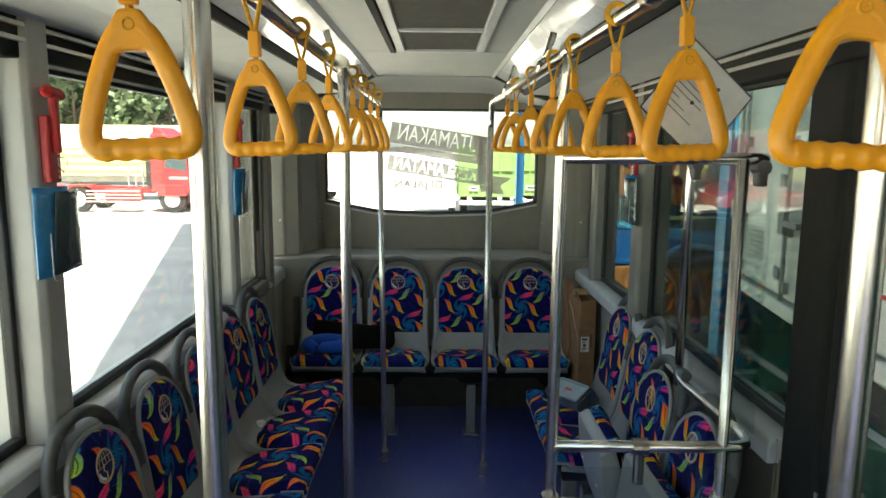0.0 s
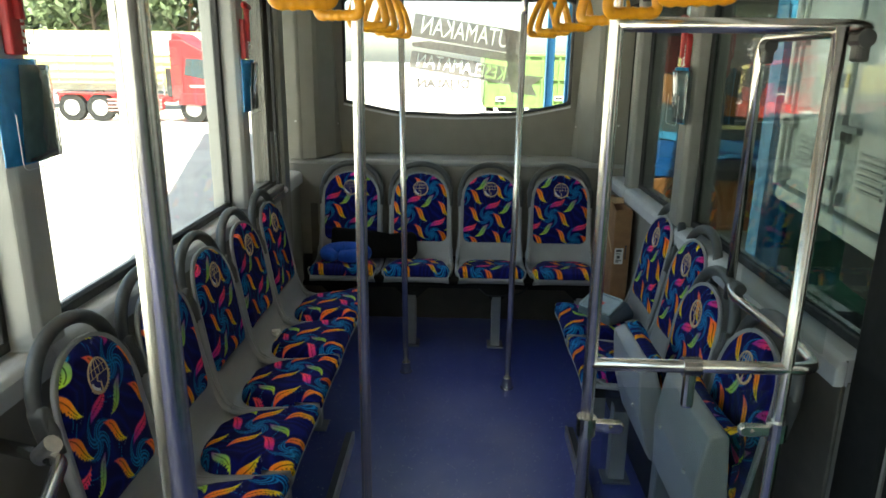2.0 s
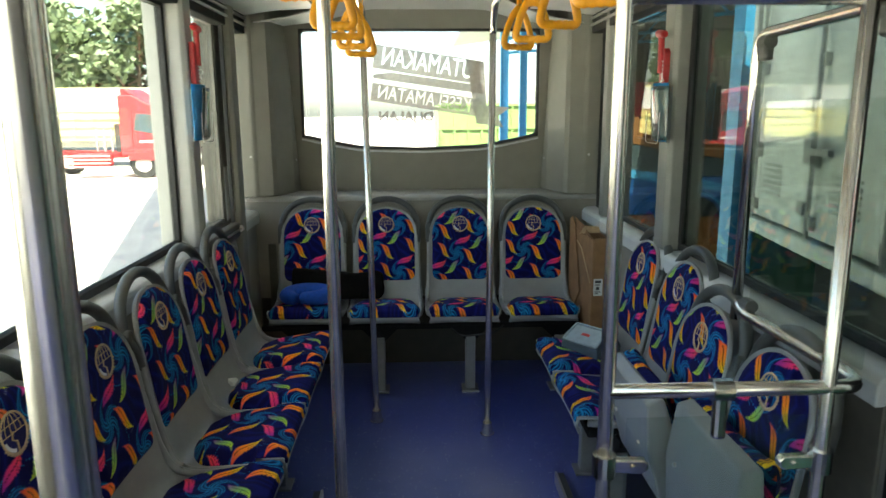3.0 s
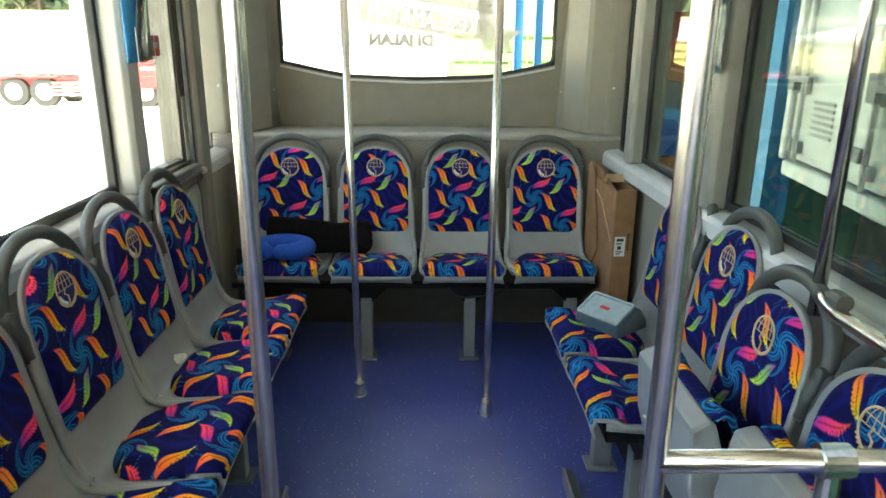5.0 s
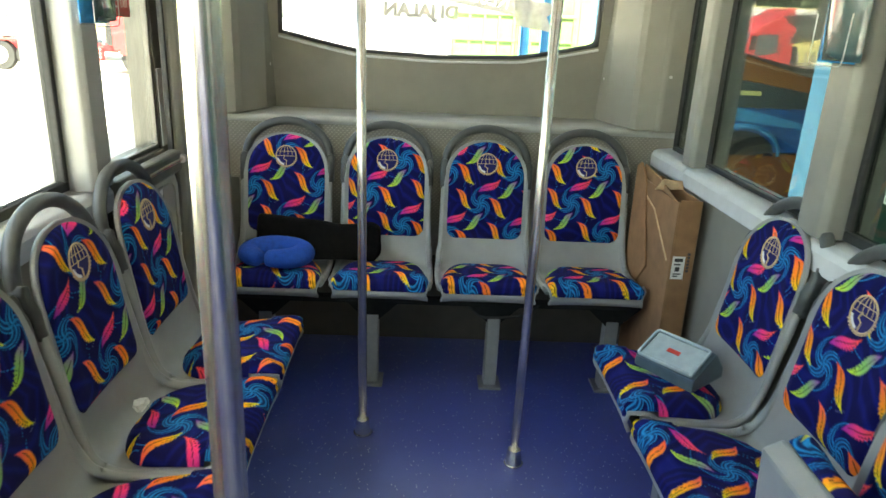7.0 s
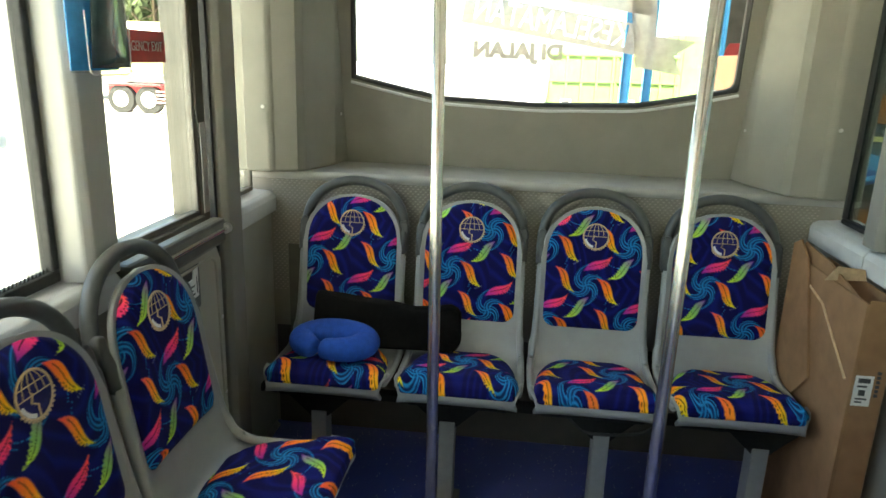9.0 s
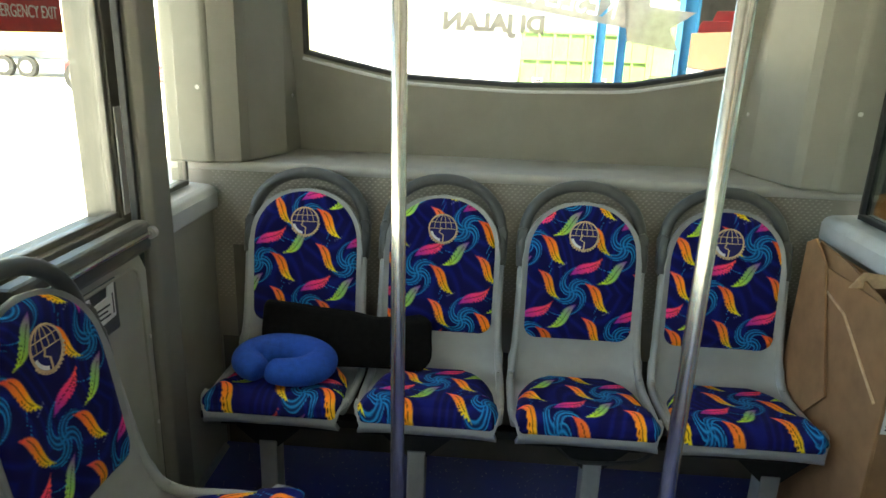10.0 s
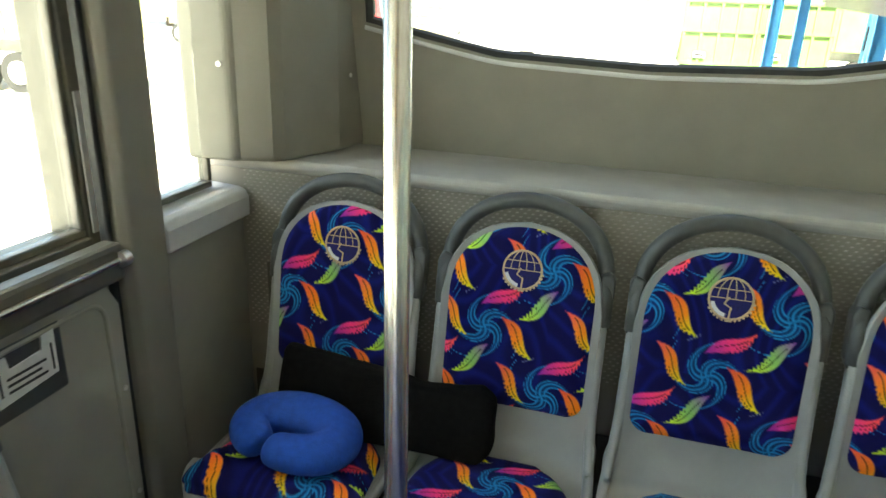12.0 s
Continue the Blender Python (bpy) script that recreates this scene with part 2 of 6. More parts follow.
def film_mat(name, color, clear):
    """Perforated window film: light-spreading vinyl with clear holes in part of the surface."""
    m = mat(name, color, 0.6, scale=30, vary=0.15)
    nt = m.node_tree
    tint = nt.nodes["Principled BSDF"].inputs["Base Color"].links[0].from_socket
    tl = nt.nodes.new("ShaderNodeBsdfTranslucent")
    nt.links.new(tint, tl.inputs["Color"])
    body = nt.nodes.new("ShaderNodeMixShader")
    body.inputs[0].default_value = 0.6
    nt.links.new(nt.nodes["Principled BSDF"].outputs[0], body.inputs[1])
    nt.links.new(tl.outputs[0], body.inputs[2])
    tr = nt.nodes.new("ShaderNodeBsdfTransparent")
    mx = nt.nodes.new("ShaderNodeMixShader")
    mx.inputs[0].default_value = clear
    nt.links.new(body.outputs[0], mx.inputs[1])
    nt.links.new(tr.outputs[0], mx.inputs[2])
    nt.links.new(mx.outputs[0], nt.nodes["Material Output"].inputs["Surface"])
    return m


M_STICKER = film_mat("perforated_film", (0.55, 0.51, 0.46), 0.30)
M_INKFILM = film_mat("dark_letter_film", (0.36, 0.32, 0.29), 0.34)


# ---- mesh helpers ----
def link(name, bm, material, smooth=False, parent=None, label=""):
    me = bpy.data.meshes.new(name)
    bm.to_mesh(me)
    bm.free()
    me.materials.append(material)
    if smooth:
        me.polygons.foreach_set("use_smooth", [True] * len(me.polygons))
    ob = new(name, me)
    ob.parent = parent
    if label:
        ob["label"] = label
    return ob


def part(name, bm, material, parent, label="", smooth=False):
    return link(name, bm, material, smooth, parent, label)


def thing(name, label, category, group="", m=None):
    ob = new(name)
    ob.empty_display_size = 0.1
    if m is not None:
        ob.matrix_world = m
    return tagged(ob, label, category, group)


def box(x0, x1, y0, y1, z0, z1, bevel=0.0, bm=None, m=None):
    """A box between two corners, its edges rounded by bevel; adds to bm where one is given."""
    b = bmesh.new()
    bmesh.ops.create_cube(b, size=1.0)
    bmesh.ops.scale(b, vec=(x1 - x0, y1 - y0, z1 - z0), verts=b.verts)
    bmesh.ops.translate(b, vec=((x0 + x1) / 2, (y0 + y1) / 2, (z0 + z1) / 2), verts=b.verts)
    if bevel:
        bmesh.ops.bevel(b, geom=b.edges[:], offset=bevel, segments=2, affect="EDGES", profile=0.5)
    if m is not None:
        bmesh.ops.transform(b, matrix=m, verts=b.verts)
    return join(bm, b)


def join(bm, b):
    if bm is None:
        return b
    me = bpy.data.meshes.new("tmp")
    b.to_mesh(me)
    b.free()
    bm.from_mesh(me)
    bpy.data.meshes.remove(me)
    return bm


def prism(outline, lo, hi, axis="y", bevel=0.0, bm=None):
    """An outline of (a, b) pairs drawn out along an axis: y: (x, z), x: (y, z), z: (x, y)."""
    b = bmesh.new()
    def at(p, d):
        if axis == "y":
            return (p[0], d, p[1])
        if axis == "x":
            return (d, p[0], p[1])
        return (p[0], p[1], d)
    one = [b.verts.new(at(p, lo)) for p in outline]
    two = [b.verts.new(at(p, hi)) for p in outline]
    n = len(outline)
    b.faces.new(one)
    b.faces.new(two[::-1])
    for i in range(n):
        b.faces.new((one[i], two[i], two[(i + 1) % n], one[(i + 1) % n]))
    bmesh.ops.recalc_face_normals(b, faces=b.faces)
    if bevel:
        bmesh.ops.bevel(b, geom=b.edges[:], offset=bevel, segments=2, affect="EDGES", profile=0.5)
    return join(bm, b)


def rounded(points, radius, steps=6):
    """A polyline with its inner corners rounded."""
    pts = [Vector(p) for p in points]
    out = [pts[0]]
    for a, b, c in zip(pts, pts[1:], pts[2:]):
        r = min(radius, (a - b).length * 0.49, (c - b).length * 0.49)
        p, q = b + (a - b).normalized() * r, b + (c - b).normalized() * r
        for i in range(steps + 1):
            k = i / steps
            out.append(p * (1 - k) ** 2 + b * 2 * k * (1 - k) + q * k * k)
    out.append(pts[-1])
    return out


def tube(points, radius, seg=14, closed=False, flat=1.0, up=None, bm=None):
    """A round or flattened bar swept along points."""
    pts = [Vector(p) for p in points]
    b = bmesh.new()
    n = len(pts)
    rings = []
    side = None
    for i, p in enumerate(pts):
        if closed:
            d = (pts[(i + 1) % n] - pts[i - 1]).normalized()
        else:
            d = (pts[min(i + 1, n - 1)] - pts[max(i - 1, 0)]).normalized()
        if up is not None:
            side = Vector(up).cross(d).normalized()
        elif side is None:
            side = d.orthogonal().normalized()
        else:
            side = (side - d * side.dot(d)).normalized()
        other = d.cross(side)
        r = radius[i] if isinstance(radius, (list, tuple)) else radius
        rings.append([b.verts.new(p + side * math.cos(2 * math.pi * k / seg) * r + other * math.sin(2 * math.pi * k / seg) * r * flat) for k in range(seg)])
    last = n if closed else n - 1
    for i in range(last):
        one, two = rings[i], rings[(i + 1) % n]
        for k in range(seg):
            b.faces.new((one[k], one[(k + 1) % seg], two[(k + 1) % seg], two[k]))
    if not closed:
        b.faces.new(rings[0][::-1])
        b.faces.new(rings[-1])
    bmesh.ops.recalc_face_normals(b, faces=b.faces)
    return join(bm, b)


def disc(x, y, z, r, h, seg=24, axis="z", bm=None, r2=None):
    """An upright or lying cylinder or cone with a small rounded rim."""
    b = bmesh.new()
    bmesh.ops.create_cone(b, cap_ends=True, segments=seg, radius1=r, radius2=r if r2 is None else r2, depth=h)
    turn = {"z": Matrix(), "y": Matrix.Rotation(math.pi / 2, 4, "X"), "x": Matrix.Rotation(math.pi / 2, 4, "Y")}[axis]
    bmesh.ops.transform(b, matrix=Matrix.Translation((x, y, z)) @ turn, verts=b.verts)
    return join(bm, b)


def grid(nu, nv, at, bm=None):
    """A sheet of nu x nv faces whose corners lie at at(u, v), u and v from 0 to 1."""
    b = bmesh.new()
    vs = [[b.verts.new(at(i / nu, j / nv)) for i in range(nu + 1)] for j in range(nv + 1)]
    for j in range(nv):
        for i in range(nu):
            b.faces.new((vs[j][i], vs[j][i + 1], vs[j + 1][i + 1], vs[j + 1][i]))
    return join(bm, b)


def soften(ob, width=0.004, segments=2):
    md = ob.modifiers.new("bevel", "BEVEL")
    md.width, md.segments, md.limit_method = width, segments, "ANGLE"
    return ob


# ---- the bus: plan ----
HALF = 1.06          # inner face of the side panels
GLASSX = 1.105       # plane of the side panes
OUT = 1.19           # outer skin
SILLZ = 1.045        # underside of the window openings
HEADZ = 2.12         # their top
CEILZ = 2.35
FRONT, BACK = -2.6, 5.45
RAILX_L, RAILZ = -0.252, 2.128
GROUND = -1.0

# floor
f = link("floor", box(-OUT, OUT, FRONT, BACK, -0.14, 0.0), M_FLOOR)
tagged(f, "blue flecked vinyl floor, dusty aisle with its glare in the colour", "floor", kind="structure")

# side walls
def side_wall(sgn, name, door):
    bm = bmesh.new()
    for y0, y1 in ([(FRONT, 0.660), (2.09, BACK)] if door else [(FRONT, BACK)]):
        a, b = sorted((sgn * HALF, sgn * OUT))
        box(a, b, y0, y1, 0.002, SILLZ - 0.075, bm=bm)
    a, b = sorted((sgn * HALF, sgn * OUT))
    box(a, b, FRONT, BACK, HEADZ, CEILZ + 0.06, bm=bm)
    ob = link(name, bm, M_WALL)
    return tagged(ob, "olive grey moulded side panel of the bus body", "wall", kind="structure")


side_wall(-1, "wall_left", False)
side_wall(1, "wall_right", True)

# roof skin
r = link("roof", box(-OUT, OUT, FRONT, BACK + 0.1, CEILZ + 0.07, CEILZ + 0.13), M_WALL)
tagged(r, "closed roof skin above the ceiling panels", "roof", kind="structure")

# pillars between the windows
def pillar(sgn, y0, y1, name, label, m=M_PILLAR, z0=SILLZ - 0.005, z1=HEADZ + 0.09, deep=0.045):
    """A post whose inner edges are chamfered, its foot flared on to the sill."""
    x_in, x_out = HALF - deep, OUT - 0.005
    c = 0.018
    out = [(y0, x_out), (y0, x_in + c), (y0 + c, x_in), (y1 - c, x_in), (y1, x_in + c), (y1, x_out)]
    bm = prism([(sgn * x, y) for y, x in out], z0, z1, axis="z")
    return tagged(soften(link(name, bm, m), 0.006), label, "window pillar", kind="structure")


pillar(-1, 2.205, 2.33, "window_pillar", "grey painted pillar between the side windows")
pillar(-1, 0.410, 0.570, "window_pillar", "grey painted pillar between the side windows")
pillar(-1, 3.92, 4.05, "window_pillar", "grey painted pillar beside the emergency door")
bm = prism([(-x, y) for y, x in ((4.77, OUT - 0.005), (4.77, 1.085), (4.648, 1.055), (4.648, 1.033), (4.666, 1.015), (4.772, 1.015), (4.79, 1.033), (4.79, OUT - 0.005))], 0.003, HEADZ + 0.09, axis="z")
tagged(soften(link("window_pillar", bm, M_WALL), 0.006), "olive pillar between emergency door and rear quarter window", "window pillar", kind="structure")
pillar(1, 4.668, 4.778, "window_pillar", "olive grey pillar between the tinted windows", m=M_PILLAR2, deep=0.03)
pillar(1, 3.70, 3.84, "window_pillar", "olive grey pillar between the tinted windows", m=M_PILLAR2, deep=0.03)
post = pillar(1, 2.09, 2.285, "door_post", "black door post at the front edge of the side window", m=M_BLACK, z0=0.0, deep=0.008)
pillar(1, 0.510, 0.670, "door_post", "black door post at the far side of the door", m=M_BLACK, z0=0.0)

# sills
def sill(sgn, y0, y1, name="window_sill"):
    prof = [(HALF - 0.035, 0.955), (HALF - 0.035, 1.01), (HALF - 0.025, 1.028), (HALF - 0.005, 1.036), (OUT, SILLZ), (OUT, 0.955)]
    bm = prism([(sgn * x, z) for x, z in prof], y0, y1, axis="y")
    return tagged(soften(link(name, bm, M_SILL), 0.006), "pale grey moulded sill under the side window", "window sill", kind="structure")


for y0, y1 in ((FRONT, 2.280), (2.284, 4.048), (4.794, 5.144)):
    sill(-1, y0, y1)
for y0, y1 in ((2.29, 3.767), (3.771, 4.721), (4.725, 5.144)):
    sill(1, y0, y1)

# windows
def window(sgn, y0, y1, n, tint, z0=SILLZ, z1=HEADZ, label="fixed bus side window with a black rubber gasket"):
    e = tagged(new(f"window_{n}"), label, "window", kind="structure")
    bm = bmesh.new()
    w = 0.017 if n in (3, 4, 5, 6) else 0.028
    a, b = sorted((sgn * (GLASSX - 0.012), sgn * (GLASSX + 0.02)))
    box(a, b, y0, y1, z0, z0 + w, 0.004, bm)
    box(a, b, y0, y1, z1 - w * 1.6, z1, 0.004, bm)
    box(a, b, y0, y0 + w * 0.8, z0 + w, z1 - w * 1.6, 0.004, bm)
    box(a, b, y1 - w * 0.8, y1, z0 + w, z1 - w * 1.6, 0.004, bm)
    part("gasket", bm, M_DFRAME if n in (3, 4) else M_RUBBER, e, "dark rubber gasket")
    a, b = sorted((sgn * GLASSX, sgn * (GLASSX + 0.005)))
    p = part("pane", box(a, b, y0 + 0.02, y1 - 0.02, z0 + 0.02, z1 - 0.04), tint, e)
    p.visible_shadow = tint is M_TINT
    return e


window(-1, 0.570, 2.205, 1, M_GLASS)
window(-1, 2.33, 3.92, 2, M_GLASS)
window(-1, 4.075, 4.625, 3, M_GLASS, label="emergency door window with a black rubber gasket")
window(-1, 4.79, 5.075, 4, M_GLASS, label="narrow rear quarter window of the bus")
window(1, 4.778, 5.062, 5, M_TINT, label="narrow tinted rear quarter window of the bus")
window(1, 3.84, 4.669, 6, M_TINT, label="tinted bus side window with a black rubber gasket")
window(1, 2.285, 3.70, 7, M_TINT, label="large tinted bus side window with a black rubber gasket")
window(-1, -2.4, 0.410, 8, M_GLASS)

# serrated black print along the lower edge of the large left window
bm = bmesh.new()
for i in range(128):
    y = 2.36 + i * 0.012
    b = bmesh.new()
    v = [b.verts.new(p) for p in ((-GLASSX + 0.003, y, SILLZ + 0.027), (-GLASSX + 0.003, y + 0.010, SILLZ + 0.027), (-GLASSX + 0.003, y + 0.005, SILLZ + 0.044))]
    b.faces.new(v)
    join(bm, b)
part("ceramic_edge", bm, M_RUBBER, bpy.data.objects["window_2"], "serrated black ceramic edge")

# headers above the windows: dark rail with aluminium lines
for sgn, nm in ((-1, "header_left"), (1, "header_right")):
    a, b = sorted((sgn * (HALF - 0.03), sgn * (HALF + 0.04)))
    ob = link(nm, box(a, b, FRONT, 5.069, HEADZ - 0.03, HEADZ + 0.085, 0.006), M_BLACK)
    tagged(ob, "black header rail above the side windows", "trim", kind="structure")
    bm = bmesh.new()
    for k, z in enumerate((HEADZ + 0.012, HEADZ + 0.05)):
        a, b = sorted((sgn * (HALF - 0.042), sgn * (HALF - 0.028)))
        box(a, b, FRONT, 5.060, z, z + 0.012, 0.002, bm)
    part("trim_strip", bm, M_ALU, ob, "thin aluminium strips")

# emergency door in the left wall
DX = -1.045
d = tagged(new("door_1"), "closed grey emergency door with a recessed release panel", "door", kind="structure")
bm = prism([(4.068, 0.03), (4.622, 0.03), (4.626, 0.90), (4.595, 0.955), (4.068, 0.955)], DX - 0.014, DX + 0.012, axis="x", bevel=0.006)
part("leaf", bm, M_DOOR, d)
bm = box(DX - 0.02, DX + 0.002, 4.629, 4.644, 0.02, 2.12, 0.004)
part("seal", bm, M_RUBBER, d, "black rubber door seal")
bm = box(DX - 0.03, DX + 0.006, 4.052, 4.067, 0.02, 2.12, 0.003)
part("seal", bm, M_RUBBER, d, "black rubber door seal")
for y0, y1 in ((4.052, 4.074),):
    part("frame_post", box(-OUT, DX - 0.021, y0, y1, 0.96, 2.12, 0.004), M_DFRAME, d, "dark olive door frame post")
part("frame_post", box(-OUT, DX - 0.042, 4.626, 4.765, 0.96, 2.12, 0.004), M_DFRAME, d, "dark olive door frame post")
part("filler_strip", box(DX - 0.042, DX - 0.037, 4.634, 4.735, 1.05, 1.345, 0.002), M_SILL, d, "pale grey filler strip on the door frame")
part("frame_post", box(-OUT, DX - 0.031, 4.075, 4.625, 0.96, SILLZ, 0.004), M_DFRAME, d, "dark olive door frame rail")
bm = box(DX - 0.02, DX + 0.03, 4.069, 4.640, 0.955, 1.04, 0.012)
part("belt_rail", bm, M_DFRAME, d, "dark olive moulded belt rail")
bm = tube([(DX + 0.034, 4.116, 1.005), (DX + 0.034, 4.622, 1.005)], 0.008, 12)
part("grab_bar", bm, M_STEEL, d, "polished steel bar")
bm = disc(DX + 0.034, 4.630, 1.005, 0.017, 0.02, 16, "y")
part("bar_end", bm, M_ALU, d)
bm = tube(rounded([(DX + 0.012, 4.116, 0.30), (DX + 0.012, 4.116, 0.925), (DX + 0.012, 4.580, 0.925), (DX + 0.012, 4.592, 0.3)], 0.05), 0.006, 8)
part("pressed_rib", bm, M_DOOR, d)
bm = box(DX + 0.0, DX + 0.0145, 4.279, 4.466, 0.79, 0.935, 0.006)
part("recess_frame", bm, M_LOOP, d, "dark frame of the release recess")
bm = prism([(4.308, 0.825), (4.442, 0.835), (4.444, 0.925), (4.416, 0.923), (4.412, 0.895), (4.342, 0.89), (4.337, 0.917), (4.308, 0.915)], DX + 0.0145, DX + 0.0185, axis="x")
part("notice", bm, M_WHITE, d, "white release notice with grey lines")
bm = bmesh.new()
for k in range(3):
    box(DX + 0.0185, DX + 0.0195, 4.332, 4.418 - 0.012 * (k == 1), 0.845 + k * 0.013, 0.850 + k * 0.013, bm=bm)
part("notice_lines", bm, M_INK, d)
bm = bmesh.new()
for yy in (4.316, 4.431):
    box(DX + 0.0185, DX + 0.0195, yy, yy + 0.004, 0.845, 0.90, bm=bm)
part("notice_arrows", bm, M_INK, d)
for zz in (0.70, 0.42):
    part("screw", disc(DX + 0.014, 4.607, zz, 0.006, 0.004, 12, "x"), M_ALU, d)

# inner lining between the emergency door and the rear panel
ob = link("rear_side_lining", box(-HALF - 0.01, -HALF + 0.012, 4.794, 5.144, 0.003, 0.955, 0.004), M_DOOR)
tagged(ob, "olive grey lining panel below the rear quarter window", "wall panel", kind="structure")
ob = link("rear_vent_grille", box(-0.98, -0.93, 5.139, 5.146, 0.40, 0.82, 0.002), M_DFRAME)
tagged(ob, "narrow dark vent slot in the rear panel", "vent", kind="structure")
ob = link("floor_cove_trim", prism([(-HALF, 0.0), (-HALF + 0.03, 0.0), (-HALF + 0.012, 0.02), (-HALF, 0.02)], 4.106, 5.116, axis="y"), M_ALU)
tagged(ob, "metal cove strip where the wall meets the floor", "trim", kind="structure")

# rear panel with shelf
YR = 5.149          # face of the rear panel
bm = box(-OUT, OUT, YR, YR + 0.05, 0.003, 1.118)
ob = tagged(link("rear_panel", bm, M_REAR), "olive grey quilted vinyl panel behind the rear seats", "wall panel", kind="structure")
# darker brown sheet over the lower part of the rear panel
part("lower_sheet", box(-HALF + 0.02, HALF - 0.02, YR - 0.005, YR - 0.001, 0.004, 0.46, 0.001), M_LOWER, ob, "dark brown sheet low on the rear panel, under the seats")
verts, faces = [], []
for k in range(48):
    for a in range(-60, 110):
        x, z = -1.10 + a * 0.020 + k * 0.010, 0.62 + k * 0.0100
        if -1.05 < x < 1.05 and z < 1.095:
            i = len(verts)
            verts += [(x - 0.0065, YR + 0.0005, z - 0.0028), (x + 0.003, YR + 0.0005, z - 0.0028), (x + 0.0065, YR + 0.0005, z + 0.0028), (x - 0.003, YR + 0.0005, z + 0.0028), (x, YR - 0.0018, z)]
            faces += [(i + q, i + (q + 1) % 4, i + 4) for q in range(4)]
me = bpy.data.meshes.new("quilting")
me.from_pydata(verts, [], faces)
me.materials.append(M_QUILT)
st = new("quilting", me)
st.parent = ob
st["label"] = "raised slanted quilting stitches"
st["kind"] = "stuff"
shelf = link("rear_shelf", prism([(5.135, 1.098), (5.135, 1.112), (5.144, 1.122), (5.465, 1.122), (5.465, 1.085), (5.144, 1.085)], -OUT, OUT, axis="x"), M_SHELF)
tagged(soften(shelf, 0.006), "pale grey vinyl shelf below the rear window", "shelf", kind="structure")

# rear wall with the window opening
WB = [(-0.775, 1.478), (-0.59, 1.438), (-0.40, 1.402), (0.0, 1.388), (0.40, 1.402), (0.59, 1.438), (0.775, 1.478)]
WTOP = 2.145


def rear_y(z):
    return 5.441 - 0.16 * (z - 1.12)


b = bmesh.new()
low = [(x, 1.10) for x in (-OUT, -0.775, -0.59, -0.40, 0.0, 0.40, 0.59, 0.775, OUT)]
mid = [(-OUT, 1.478)] + WB + [(OUT, 1.478)]
for dy in (0.0, 0.06):
    lv = [b.verts.new((x, rear_y(z) + dy, z)) for x, z in low]
    mv = [b.verts.new((x, rear_y(z) + dy, z)) for x, z in mid]
    tv = [b.verts.new((x, rear_y(WTOP) + dy, WTOP)) for x in (-OUT, -0.755, 0.755, OUT)]
    uv = [b.verts.new((x, rear_y(2.42) + dy, 2.42)) for x in (-OUT, -0.755, 0.755, OUT)]
    for i in range(8):
        b.faces.new((lv[i], lv[i + 1], mv[i + 1], mv[i]))
    b.faces.new((mv[0], mv[1], tv[1], tv[0]))
    b.faces.new((mv[7], mv[8], tv[3], tv[2]))
    for i in range(3):
        b.faces.new((tv[i], tv[i + 1], uv[i + 1], uv[i]))
    ring = [mv[i] for i in range(1, 8)] + [tv[2], tv[1]]
    if dy == 0.0:
        inner = ring
    else:
        for i in range(len(ring)):
            b.faces.new((inner[i], inner[(i + 1) % 9], ring[(i + 1) % 9], ring[i]))
bmesh.ops.recalc_face_normals(b, faces=b.faces)
ob = link("wall_rear", b, M_WALL)
tagged(ob, "olive grey rear wall lining around the rear window", "wall", kind="structure")
rw = tagged(new("window_9"), "rear bus window with curved lower edge and a printed sticker", "window", kind="structure")
ringp = [(x, z) for x, z in WB] + [(0.755, WTOP), (-0.755, WTOP)]
pts = [(x, rear_y(z) + 0.022, z) for x, z in ringp]
part("gasket", tube(rounded(pts + [pts[0]], 0.05, 4), 0.02, 8, flat=0.9), M_RUBBER, rw, "black rubber gasket")
pts2 = [(x, rear_y(z) - 0.002, z - 0.014) for x, z in WB]
part("edge_trim", tube(rounded(pts2, 0.06, 4), 0.006, 8), M_SILL, rw, "thin pale trim bead")
b = bmesh.new()
b.faces.new([b.verts.new((x, rear_y(z) + 0.03, z)) for x, z in ringp])
pn = part("pane", b, M_GLASS, rw)
pn.visible_shadow = False

# corner columns beside the rear window
for sgn in (-1, 1):
    prof = [(sgn * 1.15, 5.055), (sgn * 1.012, 5.06), (sgn * 0.998, 5.072), (sgn * 0.918, 5.10), (sgn * 0.895, 5.125), (sgn * 0.825, 5.31), (sgn * 0.802, 5.47), (sgn * 1.18, 5.47)]
    ob = link("corner_column", prism(prof, 1.123, 2.34, axis="z"), M_WALL)
    tagged(soften(ob, 0.012, 3), "olive grey corner column beside the rear window", "column", kind="structure")
    part("screw", disc(sgn * 1.035, 5.057, 1.372, 0.007, 0.006, 12, "y"), M_ALU, ob)
    part("screw", disc(sgn * 0.816, 5.37, 1.332, 0.006, 0.006, 12, "x"), M_ALU, ob)

# ceiling
b = bmesh.new()
box(-0.36, 0.40, FRONT, 3.931, CEILZ, CEILZ + 0.02, bm=b)
box(-0.36, 0.40, 3.937, 5.116, CEILZ, CEILZ + 0.02, bm=b)
ob = tagged(link("ceiling", b, M_CEIL), "pale grey ceiling panels of the bus", "ceiling", kind="structure")


def strip(name, pts, y0, y1, material, label, cat, th=0.012, bevel=0.0):
    """A lengthwise panel from its cross-section of (x, z) points, with thickness upwards."""
    out = list(pts) + [(x, z + th) for x, z in reversed(pts)]
    return tagged(link(name, prism(out, y0, y1, axis="y"), material), label, cat, kind="structure")


